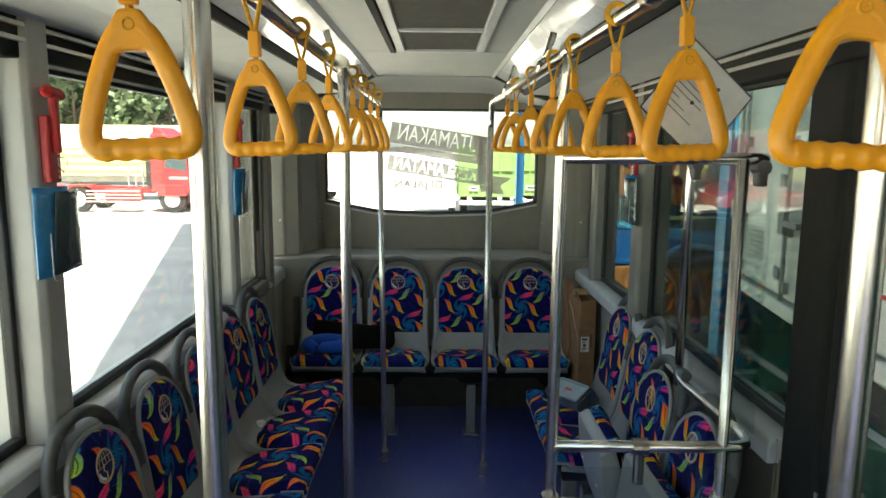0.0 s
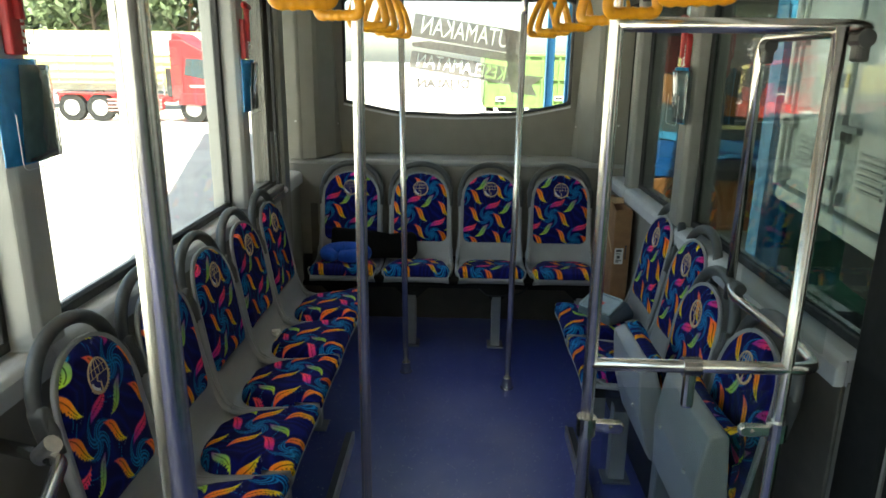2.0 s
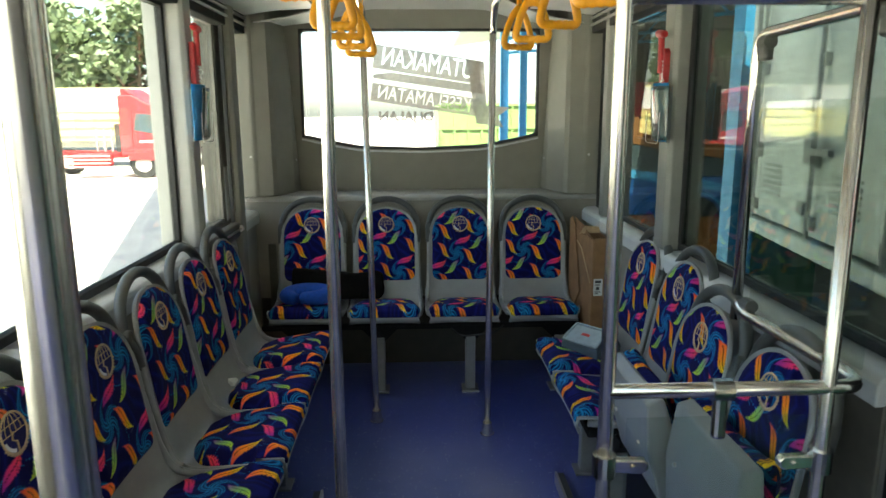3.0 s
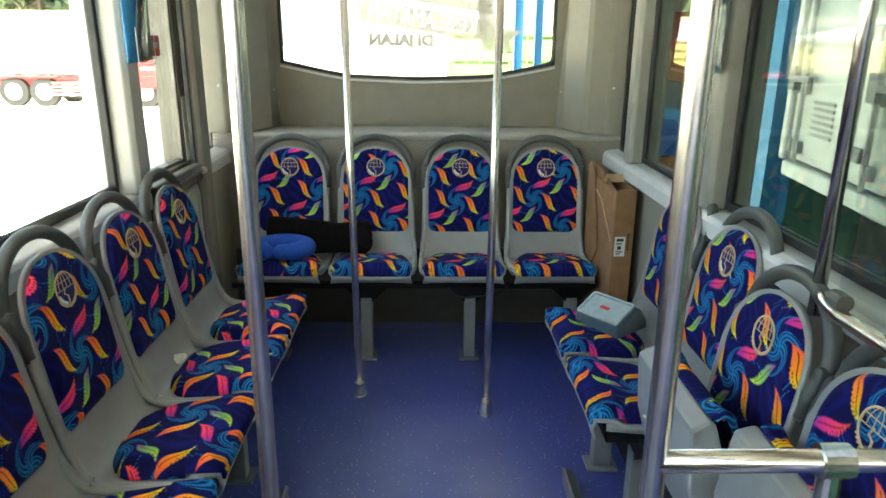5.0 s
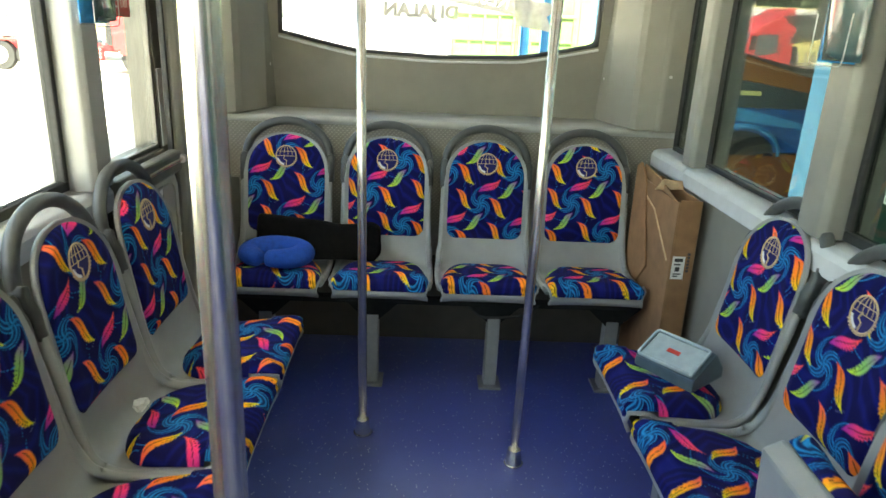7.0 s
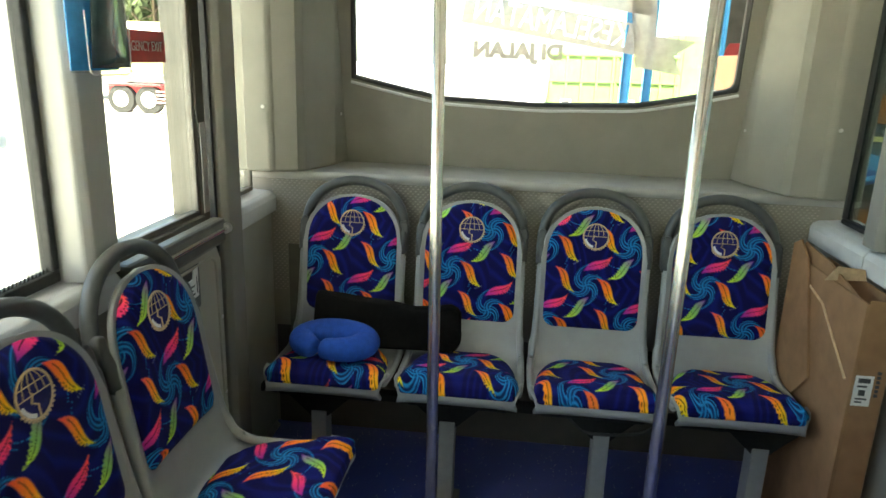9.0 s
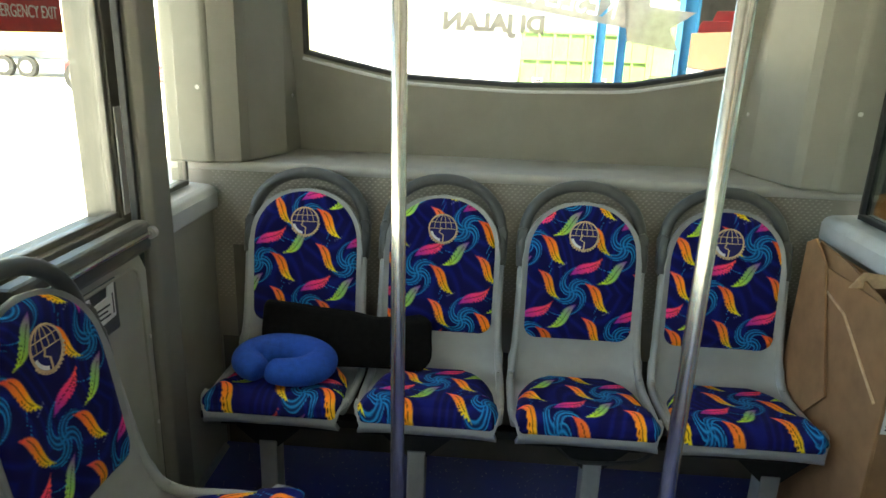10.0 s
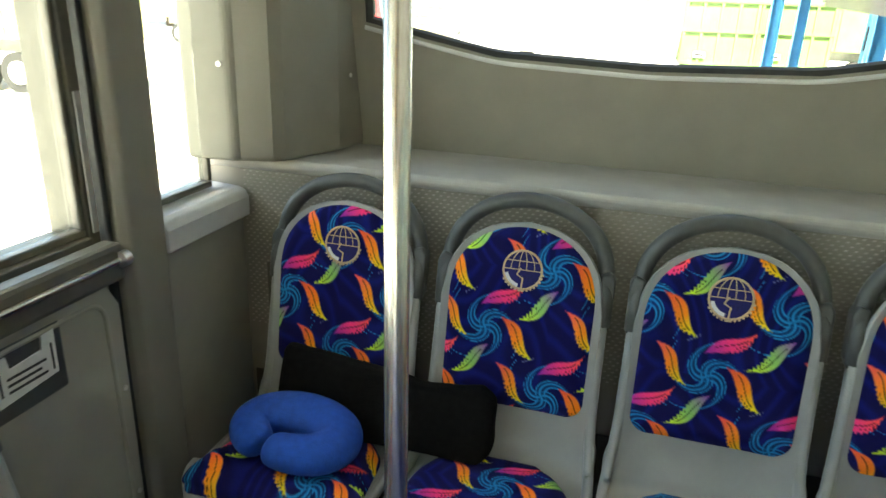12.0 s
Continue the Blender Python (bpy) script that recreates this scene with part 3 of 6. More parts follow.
for sgn, cx in ((-1, -0.36), (1, 0.40)):
    # duct edge, light cover, cove
    strip("ceiling_edge", [(cx, CEILZ - 0.002), (cx + sgn * 0.015, CEILZ - 0.016)], FRONT, 5.116, M_SILL, "pale edge profile along the ceiling", "trim")
    strip("light_cover", [(cx + sgn * 0.018, CEILZ - 0.017), (cx + sgn * 0.10, CEILZ - 0.062), (cx + sgn * 0.20, CEILZ - 0.10)], FRONT, 4.881, M_FILM, "glossy light cover still wrapped in clear film", "light cover")
    strip("duct_edge", [(cx + sgn * 0.203, CEILZ - 0.105), (cx + sgn * 0.225, CEILZ - 0.125), (cx + sgn * 0.25, CEILZ - 0.118)], FRONT, 5.069, M_BLACK, "dark profile beside the light cover", "trim")
    strip("cove_panel", [(cx + sgn * 0.252, CEILZ - 0.117), (sgn * 0.85, CEILZ - 0.128), (sgn * (HALF - 0.03), CEILZ - 0.155)], FRONT, 5.069, M_COVE, "white cove panel above the side windows", "ceiling panel")

# arched valance above the rear window
arch = [(-1.12, 2.13), (-0.80, 2.18), (-0.56, 2.24), (-0.46, 2.295), (-0.38, 2.333), (-0.30, 2.345), (0, 2.346), (0.34, 2.345), (0.42, 2.333), (0.50, 2.295), (0.60, 2.24), (0.80, 2.18), (1.12, 2.13)]
b = bmesh.new()
lines = []
for k, (y, drop) in enumerate(((5.078, 0.0), (5.102, 0.012), (5.135, 0.03), (5.287, 0.55), (5.312, 1.0))):
    lines.append([b.verts.new((x, y, z + (min(z, WTOP + 0.004) - z) * drop)) for x, z in arch])
for one, two in zip(lines, lines[1:]):
    for i in range(len(arch) - 1):
        b.faces.new((one[i], one[i + 1], two[i + 1], two[i]))
ob = link("rear_valance", b, M_CEIL, smooth=True)
tagged(ob, "grey arched lining between ceiling and rear window", "ceiling panel", kind="structure")
md = ob.modifiers.new("thick", "SOLIDIFY")
md.thickness = 0.008
md.offset = 1

# ceiling return grille
g = tagged(new("ceiling_vent"), "ceiling air return with dark filter panels in a pale frame", "vent")
Z = CEILZ
bm = bmesh.new()
box(-0.155, -0.115, 0.710, 3.767, Z - 0.022, Z - 0.001, 0.004, bm)
box(0.225, 0.262, 0.710, 3.767, Z - 0.022, Z - 0.001, 0.004, bm)
for y in (0.720, 1.545, 2.370, 3.180, 3.765):
    box(-0.115, 0.225, y, y + 0.035, Z - 0.022, Z - 0.001, 0.004, bm)
part("vent_frame", bm, M_SILL, g, "pale moulded frame")
for y in (0.755, 1.580, 2.405, 3.215):
    part("filter_panel", box(-0.112, 0.222, y, y + (0.55 if y > 3.0 else 0.775), Z - 0.010, Z - 0.001), M_GRILLE, g, "dark filter panel")
bm = box(-0.185, -0.158, 0.710, 3.767, Z - 0.03, Z - 0.001, 0.003)
part("slot", bm, M_BLACK, g, "dark hinge slot")

# front of the bus behind the walk
bm = bmesh.new()
box(-OUT, OUT, FRONT - 0.1, FRONT, -0.1, 0.85, bm=bm)
box(-OUT, OUT, FRONT - 0.1, FRONT, 2.1, 2.45, bm=bm)
for x in (-OUT, OUT - 0.12):
    box(x, x + 0.12, FRONT - 0.1, FRONT, 0.85, 2.1, bm=bm)
ob = tagged(link("wall_front", bm, M_WALL), "front wall of the bus with the windscreen opening", "wall", kind="structure")
part("windscreen", box(-OUT + 0.12, OUT - 0.12, FRONT - 0.06, FRONT - 0.05, 0.85, 2.1), M_GLASS, ob, "clear windscreen").visible_shadow = False

# door on the right
d2 = tagged(new("door_2"), "glazed black-framed passenger door of the bus", "door", kind="structure")
bm = bmesh.new()
for y0, y1 in ((0.672, 0.750), (1.240, 1.360), (2.052, 2.086)):
    box(1.06, 1.10, y0, y1, 0.02, 2.10, 0.006, bm)
for y0, y1 in ((0.750, 1.240), (1.360, 2.052)):
    box(1.06, 1.10, y0, y1, 0.02, 0.12, 0.006, bm)
    box(1.06, 1.10, y0, y1, 2.0, 2.10, 0.006, bm)
part("leaf_frame", bm, M_BLACK, d2, "black door frame")
for y0, y1 in ((0.750, 1.240), (1.360, 2.052)):
    part("pane", box(1.078, 1.083, y0, y1, 0.12, 2.0), M_GLASS, d2).visible_shadow = False
pts = rounded([(1.074, 1.80, 1.54), (1.074, 1.80, 1.76), (1.074, 2.03, 1.76), (1.074, 2.03, 1.54), (1.074, 1.80, 1.54), (1.074, 1.80, 1.6)], 0.03, 4)
part("sticker", tube(pts, 0.006, 6), M_REDINK, d2, "red outlined door notice")
part("sticker", box(1.0735, 1.0765, 1.85, 1.98, 1.62, 1.70), M_REDINK, d2, "red symbol of the door notice")

ob = link("door_side_panel", box(HALF - 0.014, HALF - 0.002, 2.29, 2.60, 0.32, SILLZ - 0.012, 0.004), M_DFRAME)
tagged(ob, "dark olive lining panel beside the door post", "wall panel", kind="structure")


# ---- seats ----
NAVY, NAVY2 = np.array((0.0025, 0.003, 0.060)), np.array((0.006, 0.020, 0.30))
TEAL, TEAL2 = np.array((0.003, 0.10, 0.32)), np.array((0.008, 0.24, 0.56))
ORANGE, YELLOW, PINK = np.array((0.95, 0.16, 0.02)), np.array((0.92, 0.54, 0.02)), np.array((0.90, 0.045, 0.20))
RED = np.array((0.95, 0.07, 0.06))
LIME, PURPLE, SEA = np.array((0.58, 0.90, 0.03)), np.array((0.26, 0.02, 0.32)), np.array((0.01, 0.36, 0.36))
# leaves of one repeat: centre, direction in degrees, length, width, tints from tail to tip
LEAVES = (
    (0.080, -0.020, -48, 0.130, 0.034, (RED * 0.9, ORANGE * 0.75 + YELLOW * 0.25, YELLOW * 0.35 + LIME * 0.75), 0.009, 0.0),
    (-0.078, 0.018, -50, 0.126, 0.031, (RED * 0.7 + PINK * 0.3, ORANGE * 0.7 + YELLOW * 0.3, YELLOW * 0.4 + LIME * 0.65), 0.009, 0.0),
    (0.038, 0.084, 32, 0.122, 0.034, (PURPLE, PINK, RED * 0.7 + ORANGE * 0.4), 0.006, -0.007),
    (-0.032, -0.084, 222, 0.124, 0.031, (PURPLE * 1.1, SEA * 0.35 + LIME * 0.45, YELLOW * 0.2 + LIME * 0.9), -0.006, 0.009),
)


def smooth_step(a, b, x):
    k = np.clip((x - a) / (b - a), 0, 1)
    return k * k * (3 - 2 * k)


def print_colours(u, v):
    """The moquette's print at cloth places u, v in metres (arrays): navy ground, teal pinwheels, feathered leaves."""
    n = len(u)
    col = np.tile(NAVY, (n, 1))
    sw = 0.5 + 0.5 * np.sin(9 * np.sin(21 * u + 5 * v) + 40 * np.hypot((u % 0.304) - 0.152, (v % 0.304) - 0.07) * 3)
    col = col + (NAVY2 - NAVY) * (0.26 * sw ** 3)[:, None]
    cells = []
    j0, j1 = int(np.floor(v.min() / 0.152)) - 1, int(np.ceil(v.max() / 0.152)) + 1
    for j in range(j0, j1 + 1):
        base = j * 0.152
        i0, i1 = int(np.floor((u.min() - base) / 0.304)) - 1, int(np.ceil((u.max() - base) / 0.304)) + 1
        for i in range(i0, i1 + 1):
            cells.append((base + i * 0.304, j * 0.152))
    for cx, cy in cells:
        x, y = u - cx, v - cy
        r, a = np.hypot(x, y), np.arctan2(y, x)
        near = r < 0.106
        if near.any():
            for arm in range(4):
                want = radians(100 + 90 * arm) + 2.1 * (1 - r / 0.070)
                gap = ((a - want + np.pi) % (2 * np.pi) - np.pi) * r
                wide = 0.0150 * np.clip((0.106 - r) / 0.060, 0.0, 1) * np.clip(r / 0.012, 0.3, 1) + 0.0004
                k = (1 - smooth_step(wide * 0.85, wide * 1.05, np.abs(gap))) * near
                lines = 0.5 + 0.5 * np.cos(gap / 0.0066 * np.pi)
                tint = TEAL * 0.35 + (TEAL2 - TEAL * 0.35) * (lines ** 1.5)[:, None]
                k2 = k * (0.45 + 0.55 * lines)
                col = col * (1 - k2[:, None]) + tint * k2[:, None]
    for cx, cy in cells:
        for lx, ly, deg, ln, wd, tints, snake, bow in LEAVES:
            x, y = u - cx - lx, v - cy - ly
            c, s = math.cos(radians(deg)), math.sin(radians(deg))
            p, q = (x * c + y * s) / ln + 0.5, (-x * s + y * c)
            inside = (p > -0.05) & (p < 1.05)
            if not inside.any():
                continue
            pc = np.clip(p, 0, 1)
            bend = snake * np.sin(2 * np.pi * pc) + bow * np.sin(np.pi * pc)
            q = q - bend
            wide = wd * 0.5 * np.sin(np.pi * pc ** 0.95) ** 1.25
            feather = (0.0020 + 0.0022 * np.sin(pc * 80)) * (q < 0) * (pc > 0.35)
            k = (1 - smooth_step(wide - 0.0018, wide + 0.0012, np.abs(q) + feather)) * inside * (p > 0) * (p < 1)
            a0 = np.clip(1 - pc * 2.1, 0, 1)[:, None]
            a2 = np.clip(pc * 2.1 - 1.1, 0, 1)[:, None]
            tint = tints[0] * a0 + tints[2] * a2 + tints[1] * (1 - a0 - a2)
            dots = (np.abs(q + wide * 0.45) < 0.0016) * (np.sin(pc * 95) > 0.2) * (pc > 0.5) * (pc < 0.86)
            tint = tint * (1 - 0.9 * dots)[:, None]
            slit = 1 - smooth_step(0.0008, 0.0018, np.abs(q - 0.002)) * 1.0
            slit = slit * (pc > 0.2) * (pc < 0.8)
            tint = tint * (1 - 0.85 * slit)[:, None]
            col = col * (1 - k[:, None]) + tint * k[:, None]
    for cx, cy in cells:
        x, y = u - cx - 0.112, v - cy + 0.068
        p, q = x * 0.87 + y * 0.5, -x * 0.5 + y * 0.87
        k = 0.25 * (np.abs(p) < 0.016) * (np.abs(q) < 0.0022) * (np.sin(p * 900) > 0.0)
        col = col * (1 - k[:, None]) + np.array((0.35, 0.42, 0.7)) * k[:, None]
    return np.clip(col, 0.003, 1)


# side view of the moulded shell: forward, height
SIDE = [(0.440, 0.456), (0.451, 0.468), (0.453, 0.492), (0.440, 0.503), (0.36, 0.500), (0.25, 0.490), (0.16, 0.476), (0.115, 0.478), (0.085, 0.500), (0.066, 0.545),
        (0.050, 0.62), (0.034, 0.72), (0.016, 0.84), (-0.002, 0.95), (-0.014, 1.02), (-0.021, 1.062)]
_len = [0.0]
for (a, b), (c, e) in zip(SIDE, SIDE[1:]):
    _len.append(_len[-1] + math.hypot(c - a, e - b))


def side_at(s):
    """Place and outward (forward or upward) normal of the side view at the length s from the lip."""
    s = min(max(s, 0), _len[-1])
    v = np.interp(s, _len, [p[0] for p in SIDE])
    z = np.interp(s, _len, [p[1] for p in SIDE])
    e = 0.012
    v0, z0 = np.interp(s - e, _len, [p[0] for p in SIDE]), np.interp(s - e, _len, [p[1] for p in SIDE])
    v1, z1 = np.interp(s + e, _len, [p[0] for p in SIDE]), np.interp(s + e, _len, [p[1] for p in SIDE])
    d = math.hypot(v1 - v0, z1 - z0) or 1
    return v, z, (z1 - z0) / d, -(v1 - v0) / d


def back_half(z):
    """Half the width of the shell at the height z."""
    if z < 0.55:
        return 0.214
    if z < 0.62:
        return 0.214 - 0.023 * (z - 0.55) / 0.07
    if z < 0.88:
        return 0.191
    if z < 0.90:
        return 0.191 - 0.007 * (z - 0.88) / 0.02
    k = (z - 0.874) / 0.188
    return 0.184 * math.sqrt(max(0.0, 1 - k ** 2.5)) + 0.002


def shell_mesh(s0=0.0, s1=None):
    s1 = _len[-1] if s1 is None else s1
    nu, nv = 20, 44
    b = bmesh.new()
    rows = []
    for j in range(nv + 1):
        s = s0 + (s1 - s0) * (1 - (1 - j / nv) ** 1.25)
        v, z, nvx, nvz = side_at(s)
        w = back_half(z) - 0.022 * max(0.0, (v - 0.395) / 0.058) ** 2
        row = []
        for i in range(nu + 1):
            k = -1 + 2 * i / nu
            x = w * math.sin(k * math.pi / 2)
            flare = (abs(x) / 0.2) ** 4
            up = flare * (0.022 if z > 0.5 else 0.006)
            row.append(b.verts.new((x, v + nvx * up, z + nvz * up)))
        rows.append(row)
    for one, two in zip(rows, rows[1:]):
        for i in range(nu):
            b.faces.new((one[i], one[i + 1], two[i + 1], two[i]))
    bmesh.ops.remove_doubles(b, verts=b.verts, dist=0.0004)
    bmesh.ops.recalc_face_normals(b, faces=b.faces)
    return b


def cushion(name, s0, s1, half, puff, parent, shift, rnd0, rnd1, nu=170, nv=210):
    """A padded cushion that lies on the shell between the lengths s0 and s1, with its print."""
    us, vs, pos = [], [], []
    ln = s1 - s0
    for j in range(nv + 1):
        t = j / nv
        t = 0.5 - 0.5 * math.cos(math.pi * t)
        s = s0 + ln * t
        w = half(t)
        v, z, nx, nz = side_at(s)
        for i in range(nu + 1):
            k = -1 + 2 * i / nu
            k = math.sin(k * math.pi / 2)
            x = w * k
            edge = min(w * (1 - abs(k)), ln * min(t, 1 - t) if w > 0.01 else 0)
            rise = puff * (1 - max(0.0, 1 - edge / (0.03 + puff * 0.7)) ** 2.4)
            flare = (abs(x) / 0.2) ** 4 * (0.022 if z > 0.5 else 0.006)
            rise += flare + 0.001
            pos.append((x, v + nx * rise, z + nz * rise))
            us.append(shift[0] - x)
            vs.append(s + shift[1])
    me = bpy.data.meshes.new(name)
    faces = [(j * (nu + 1) + i, j * (nu + 1) + i + 1, (j + 1) * (nu + 1) + i + 1, (j + 1) * (nu + 1) + i) for j in range(nv) for i in range(nu)]
    me.from_pydata(pos, [], faces)
    me.polygons.foreach_set("use_smooth", [True] * len(me.polygons))
    rgb = print_colours(np.array(us), np.array(vs))
    at = me.color_attributes.new("print", "FLOAT_COLOR", "POINT")
    at.data.foreach_set("color", np.hstack([rgb, np.ones((len(rgb), 1))]).astype(np.float32).ravel())
    me.materials.append(M_FABRIC)
    me.update()
    ob = new(name, me)
    ob.parent = parent
    return ob


S_SEAM = np.interp(0.612, [p[1] for p in SIDE[9:]], _len[9:])
S_TOP = np.interp(1.051, [p[1] for p in SIDE[9:]], _len[9:])


def back_w(t):
    """Half width of the back cushion from its lower edge (0) to its top (1)."""
    w = 0.172
    if t < 0.10:
        w -= 0.045 * (1 - math.sqrt(max(0, 1 - (1 - t / 0.10) ** 2)))
    if t > 0.58:
        k = (t - 0.58) / 0.42
        w *= math.sqrt(max(0.0, 1 - k ** 2.5))
    return w + 0.001


def pan_w(t):
    """Half width of the seat cushion from its front edge (0) to its back (1)."""
    w = 0.206 - 0.034 * t
    if t < 0.12:
        w -= 0.030 * (1 - math.sqrt(max(0, 1 - (1 - t / 0.12) ** 2)))
    if t > 0.55:
        k = (t - 0.55) / 0.45
        w *= math.sqrt(max(0.0, 1 - k ** 2.6))
    return w + 0.001


def emblem_mesh():
    """A plain wire globe over a toothed half ring."""
    def on(x, dz):
        s = np.interp(0.955 + dz, [p[1] for p in SIDE[9:]], _len[9:])
        v, z, nx, nz = side_at(s)
        rise = 0.0225 + (abs(x) / 0.2) ** 4 * 0.022
        return (x, v + nx * rise, z + nz * rise)
    bm = bmesh.new()
    R = 0.045
    ring = [on(R * math.cos(a), R * math.sin(a)) for a in np.linspace(0, 2 * math.pi, 40, endpoint=False)]
    tube(ring, 0.0026, 6, closed=True, bm=bm)
    for k in (-0.62, -0.2, 0.2, 0.62):
        tube([on(R * k * math.cos(a), R * math.sin(a)) for a in np.linspace(0, math.pi / 2, 8)], 0.0011, 5, bm=bm)
    for h in (0.0, 0.45):
        w = R * math.sqrt(1 - h * h)
        tube([on(x, R * h) for x in np.linspace(-w, w, 10)], 0.0012, 5, bm=bm)
    for a in np.linspace(-0.55, -3.0, 14):
        tube([on(R * math.cos(a), R * math.sin(a)), on(R * 1.13 * math.cos(a), R * 1.13 * math.sin(a))], 0.0028, 5, bm=bm)
    tube([on(0.004, 0.004), on(0.012, -0.012), on(-0.002, -0.02), on(0.0, -0.05)], 0.0022, 6, bm=bm)
    return bm


def patch_mesh(r0, r1, a0, a1, lift):
    """A stitched patch of the emblem that follows the cushion."""
    b = bmesh.new()
    rows = []
    for i in range(29):
        a = radians(a0 + (a1 - a0) * i / 28)
        row = []
        for k in range(5):
            r = r0 + (r1 - r0) * k / 4
            x, dz = r * math.cos(a), r * math.sin(a)
            s = np.interp(0.955 + dz, [p[1] for p in SIDE[9:]], _len[9:])
            v, z, nx, nz = side_at(s)
            rise = lift + (abs(x) / 0.2) ** 4 * 0.022
            row.append(b.verts.new((x, v + nx * rise, z + nz * rise)))
        rows.append(row)
    for one, two in zip(rows, rows[1:]):
        for k in range(4):
            b.faces.new((one[k], two[k], two[k + 1], one[k + 1]))
    bmesh.ops.remove_doubles(b, verts=b.verts, dist=0.0002)
    bmesh.ops.recalc_face_normals(b, faces=b.faces)
    return b


def loop_mesh():
    """The grab loop round the head of the back: rises from two sockets on the flanks."""
    pts = []
    for k in np.linspace(0, 1, 25):
        a = math.pi * k
        x = 0.190 * math.cos(a)
        z = 0.930 + 0.176 * math.sin(a) ** 0.85
        pts.append((x, -0.030 - 0.03 * math.sin(a), z))
    pts = [(0.193, 0.012, 0.845), (0.193, 0.0, 0.90)] + pts[1:-1] + [(-0.193, 0.0, 0.90), (-0.193, 0.012, 0.845)]
    bm = tube(pts, [0.019, 0.020] + [0.0192] * (len(pts) - 4) + [0.020, 0.019], 12)
    return bm


def socket_mesh(sgn):
    """The flag-shaped bracket that clamps the foot of the loop to the flank."""
    outline = [(sgn * x, z) for x, z in ((0.176, 0.962), (0.200, 0.970), (0.212, 0.950), (0.212, 0.852), (0.204, 0.832), (0.192, 0.832), (0.187, 0.88))]
    bm = prism(outline, -0.022, 0.020, axis="y", bevel=0.006)
    for v in bm.verts:
        v.co.y -= (v.co.z - 0.80) * 0.22 - 0.010
    return bm


def flank_mesh(sgn):
    """The raised side rim of the shell, from the socket of the loop to the corner of the seat."""
    pts = [(sgn * 0.193, 0.012, 0.85), (sgn * 0.194, 0.040, 0.72), (sgn * 0.197, 0.064, 0.60), (sgn * 0.205, 0.095, 0.52), (sgn * 0.211, 0.15, 0.488), (sgn * 0.211, 0.30, 0.492), (sgn * 0.203, 0.41, 0.498)]
    return tube(rounded(pts, 0.05, 4), 0.0125, 10, flat=1.1)


def make_seat(shift):
    e = new("bus_seat")
    e.empty_display_size = 0.1
    sh = part("shell", shell_mesh(), M_SHELL, e, "moulded grey plastic shell", smooth=True)
    md = sh.modifiers.new("thick", "SOLIDIFY")
    md.thickness, md.offset = 0.012, -1
    for sgn in (-1, 1):
        part("rim", flank_mesh(sgn), M_SHELL, e, smooth=True)
    cushion("back_cushion", S_SEAM, S_TOP, back_w, 0.020, e, shift, 0, 0)["label"] = "navy moquette with teal swirls and bright leaves"
    cushion("seat_cushion", _len[2] + 0.001, _len[7] + 0.012, pan_w, 0.046, e, (shift[0] + 0.06, shift[1] + 0.05), 0, 0, 160, 170)["label"] = "navy moquette with teal swirls and bright leaves"
    part("grab_loop", loop_mesh(), M_LOOP, e, "dark grey plastic loop", smooth=True)
    for sgn in (-1, 1):
        part("loop_socket", socket_mesh(sgn), M_LOOP, e, "dark grey clamp of the loop")
    em = part("emblem", emblem_mesh(), M_GOLD, e, "gold embroidered globe")
    part("emblem_ground", patch_mesh(0.0, 0.044, 0, 360, 0.0216), M_NAVY, em, "navy embroidered ground")
    part("emblem_crescent", patch_mesh(0.034, 0.042, 282, 345, 0.0228), M_WHITE, em, "white embroidered crescent")
    part("seat_frame", box(-0.17, 0.17, 0.10, 0.40, 0.42, 0.462, 0.006), M_BLACK, e, "black steel frame under the pan")
    return e


LAB = "grey moulded bus seat, navy leaf-print moquette"
S_EMB = np.interp(0.955, [p[1] for p in SIDE[9:]], _len[9:])
# where the nearest pinwheel of the print lies from the emblem: across, up
protos = [make_seat((-dx, -S_EMB - dz)) for dx, dz in ((0.0, 0.016), (0.075, 0.004), (-0.023, -0.182), (0.092, -0.012))]


def seat(k, x, y, z, turn, extra, group):
    m = Matrix.Translation((x, y, z)) @ Matrix.Rotation(radians(turn), 4, "Z")
    if used[k]:
        ob = copy_thing(protos[k], m)
    else:
        used[k] = True
        ob = protos[k]
        ob.matrix_basis = m
    return tagged(ob, f"{LAB}, {extra}", "seat", group)


used = [False] * 4
# local: x across, y forward; rear row looks to -y
SEAT_V = 0.022
for i in range(4):
    seat(i, -0.677 + 0.455 * i, 4.995 + SEAT_V, 0, 180, "in the rear row", "rear row of seats")
for i, y in enumerate((2.257, 2.692, 3.128, 3.563, 3.999)):
    seat((1, 3, 2, 0, 2)[i], -0.905 - SEAT_V, y, 0, -90, "against the window wall", "bench of seats under the clear windows")
for i, y in enumerate((3.394, 3.852)):
    seat((3, 1)[i], 0.985 + SEAT_V, y, -0.004, 90, "beside the tinted window", "bench of seats under the tinted windows")


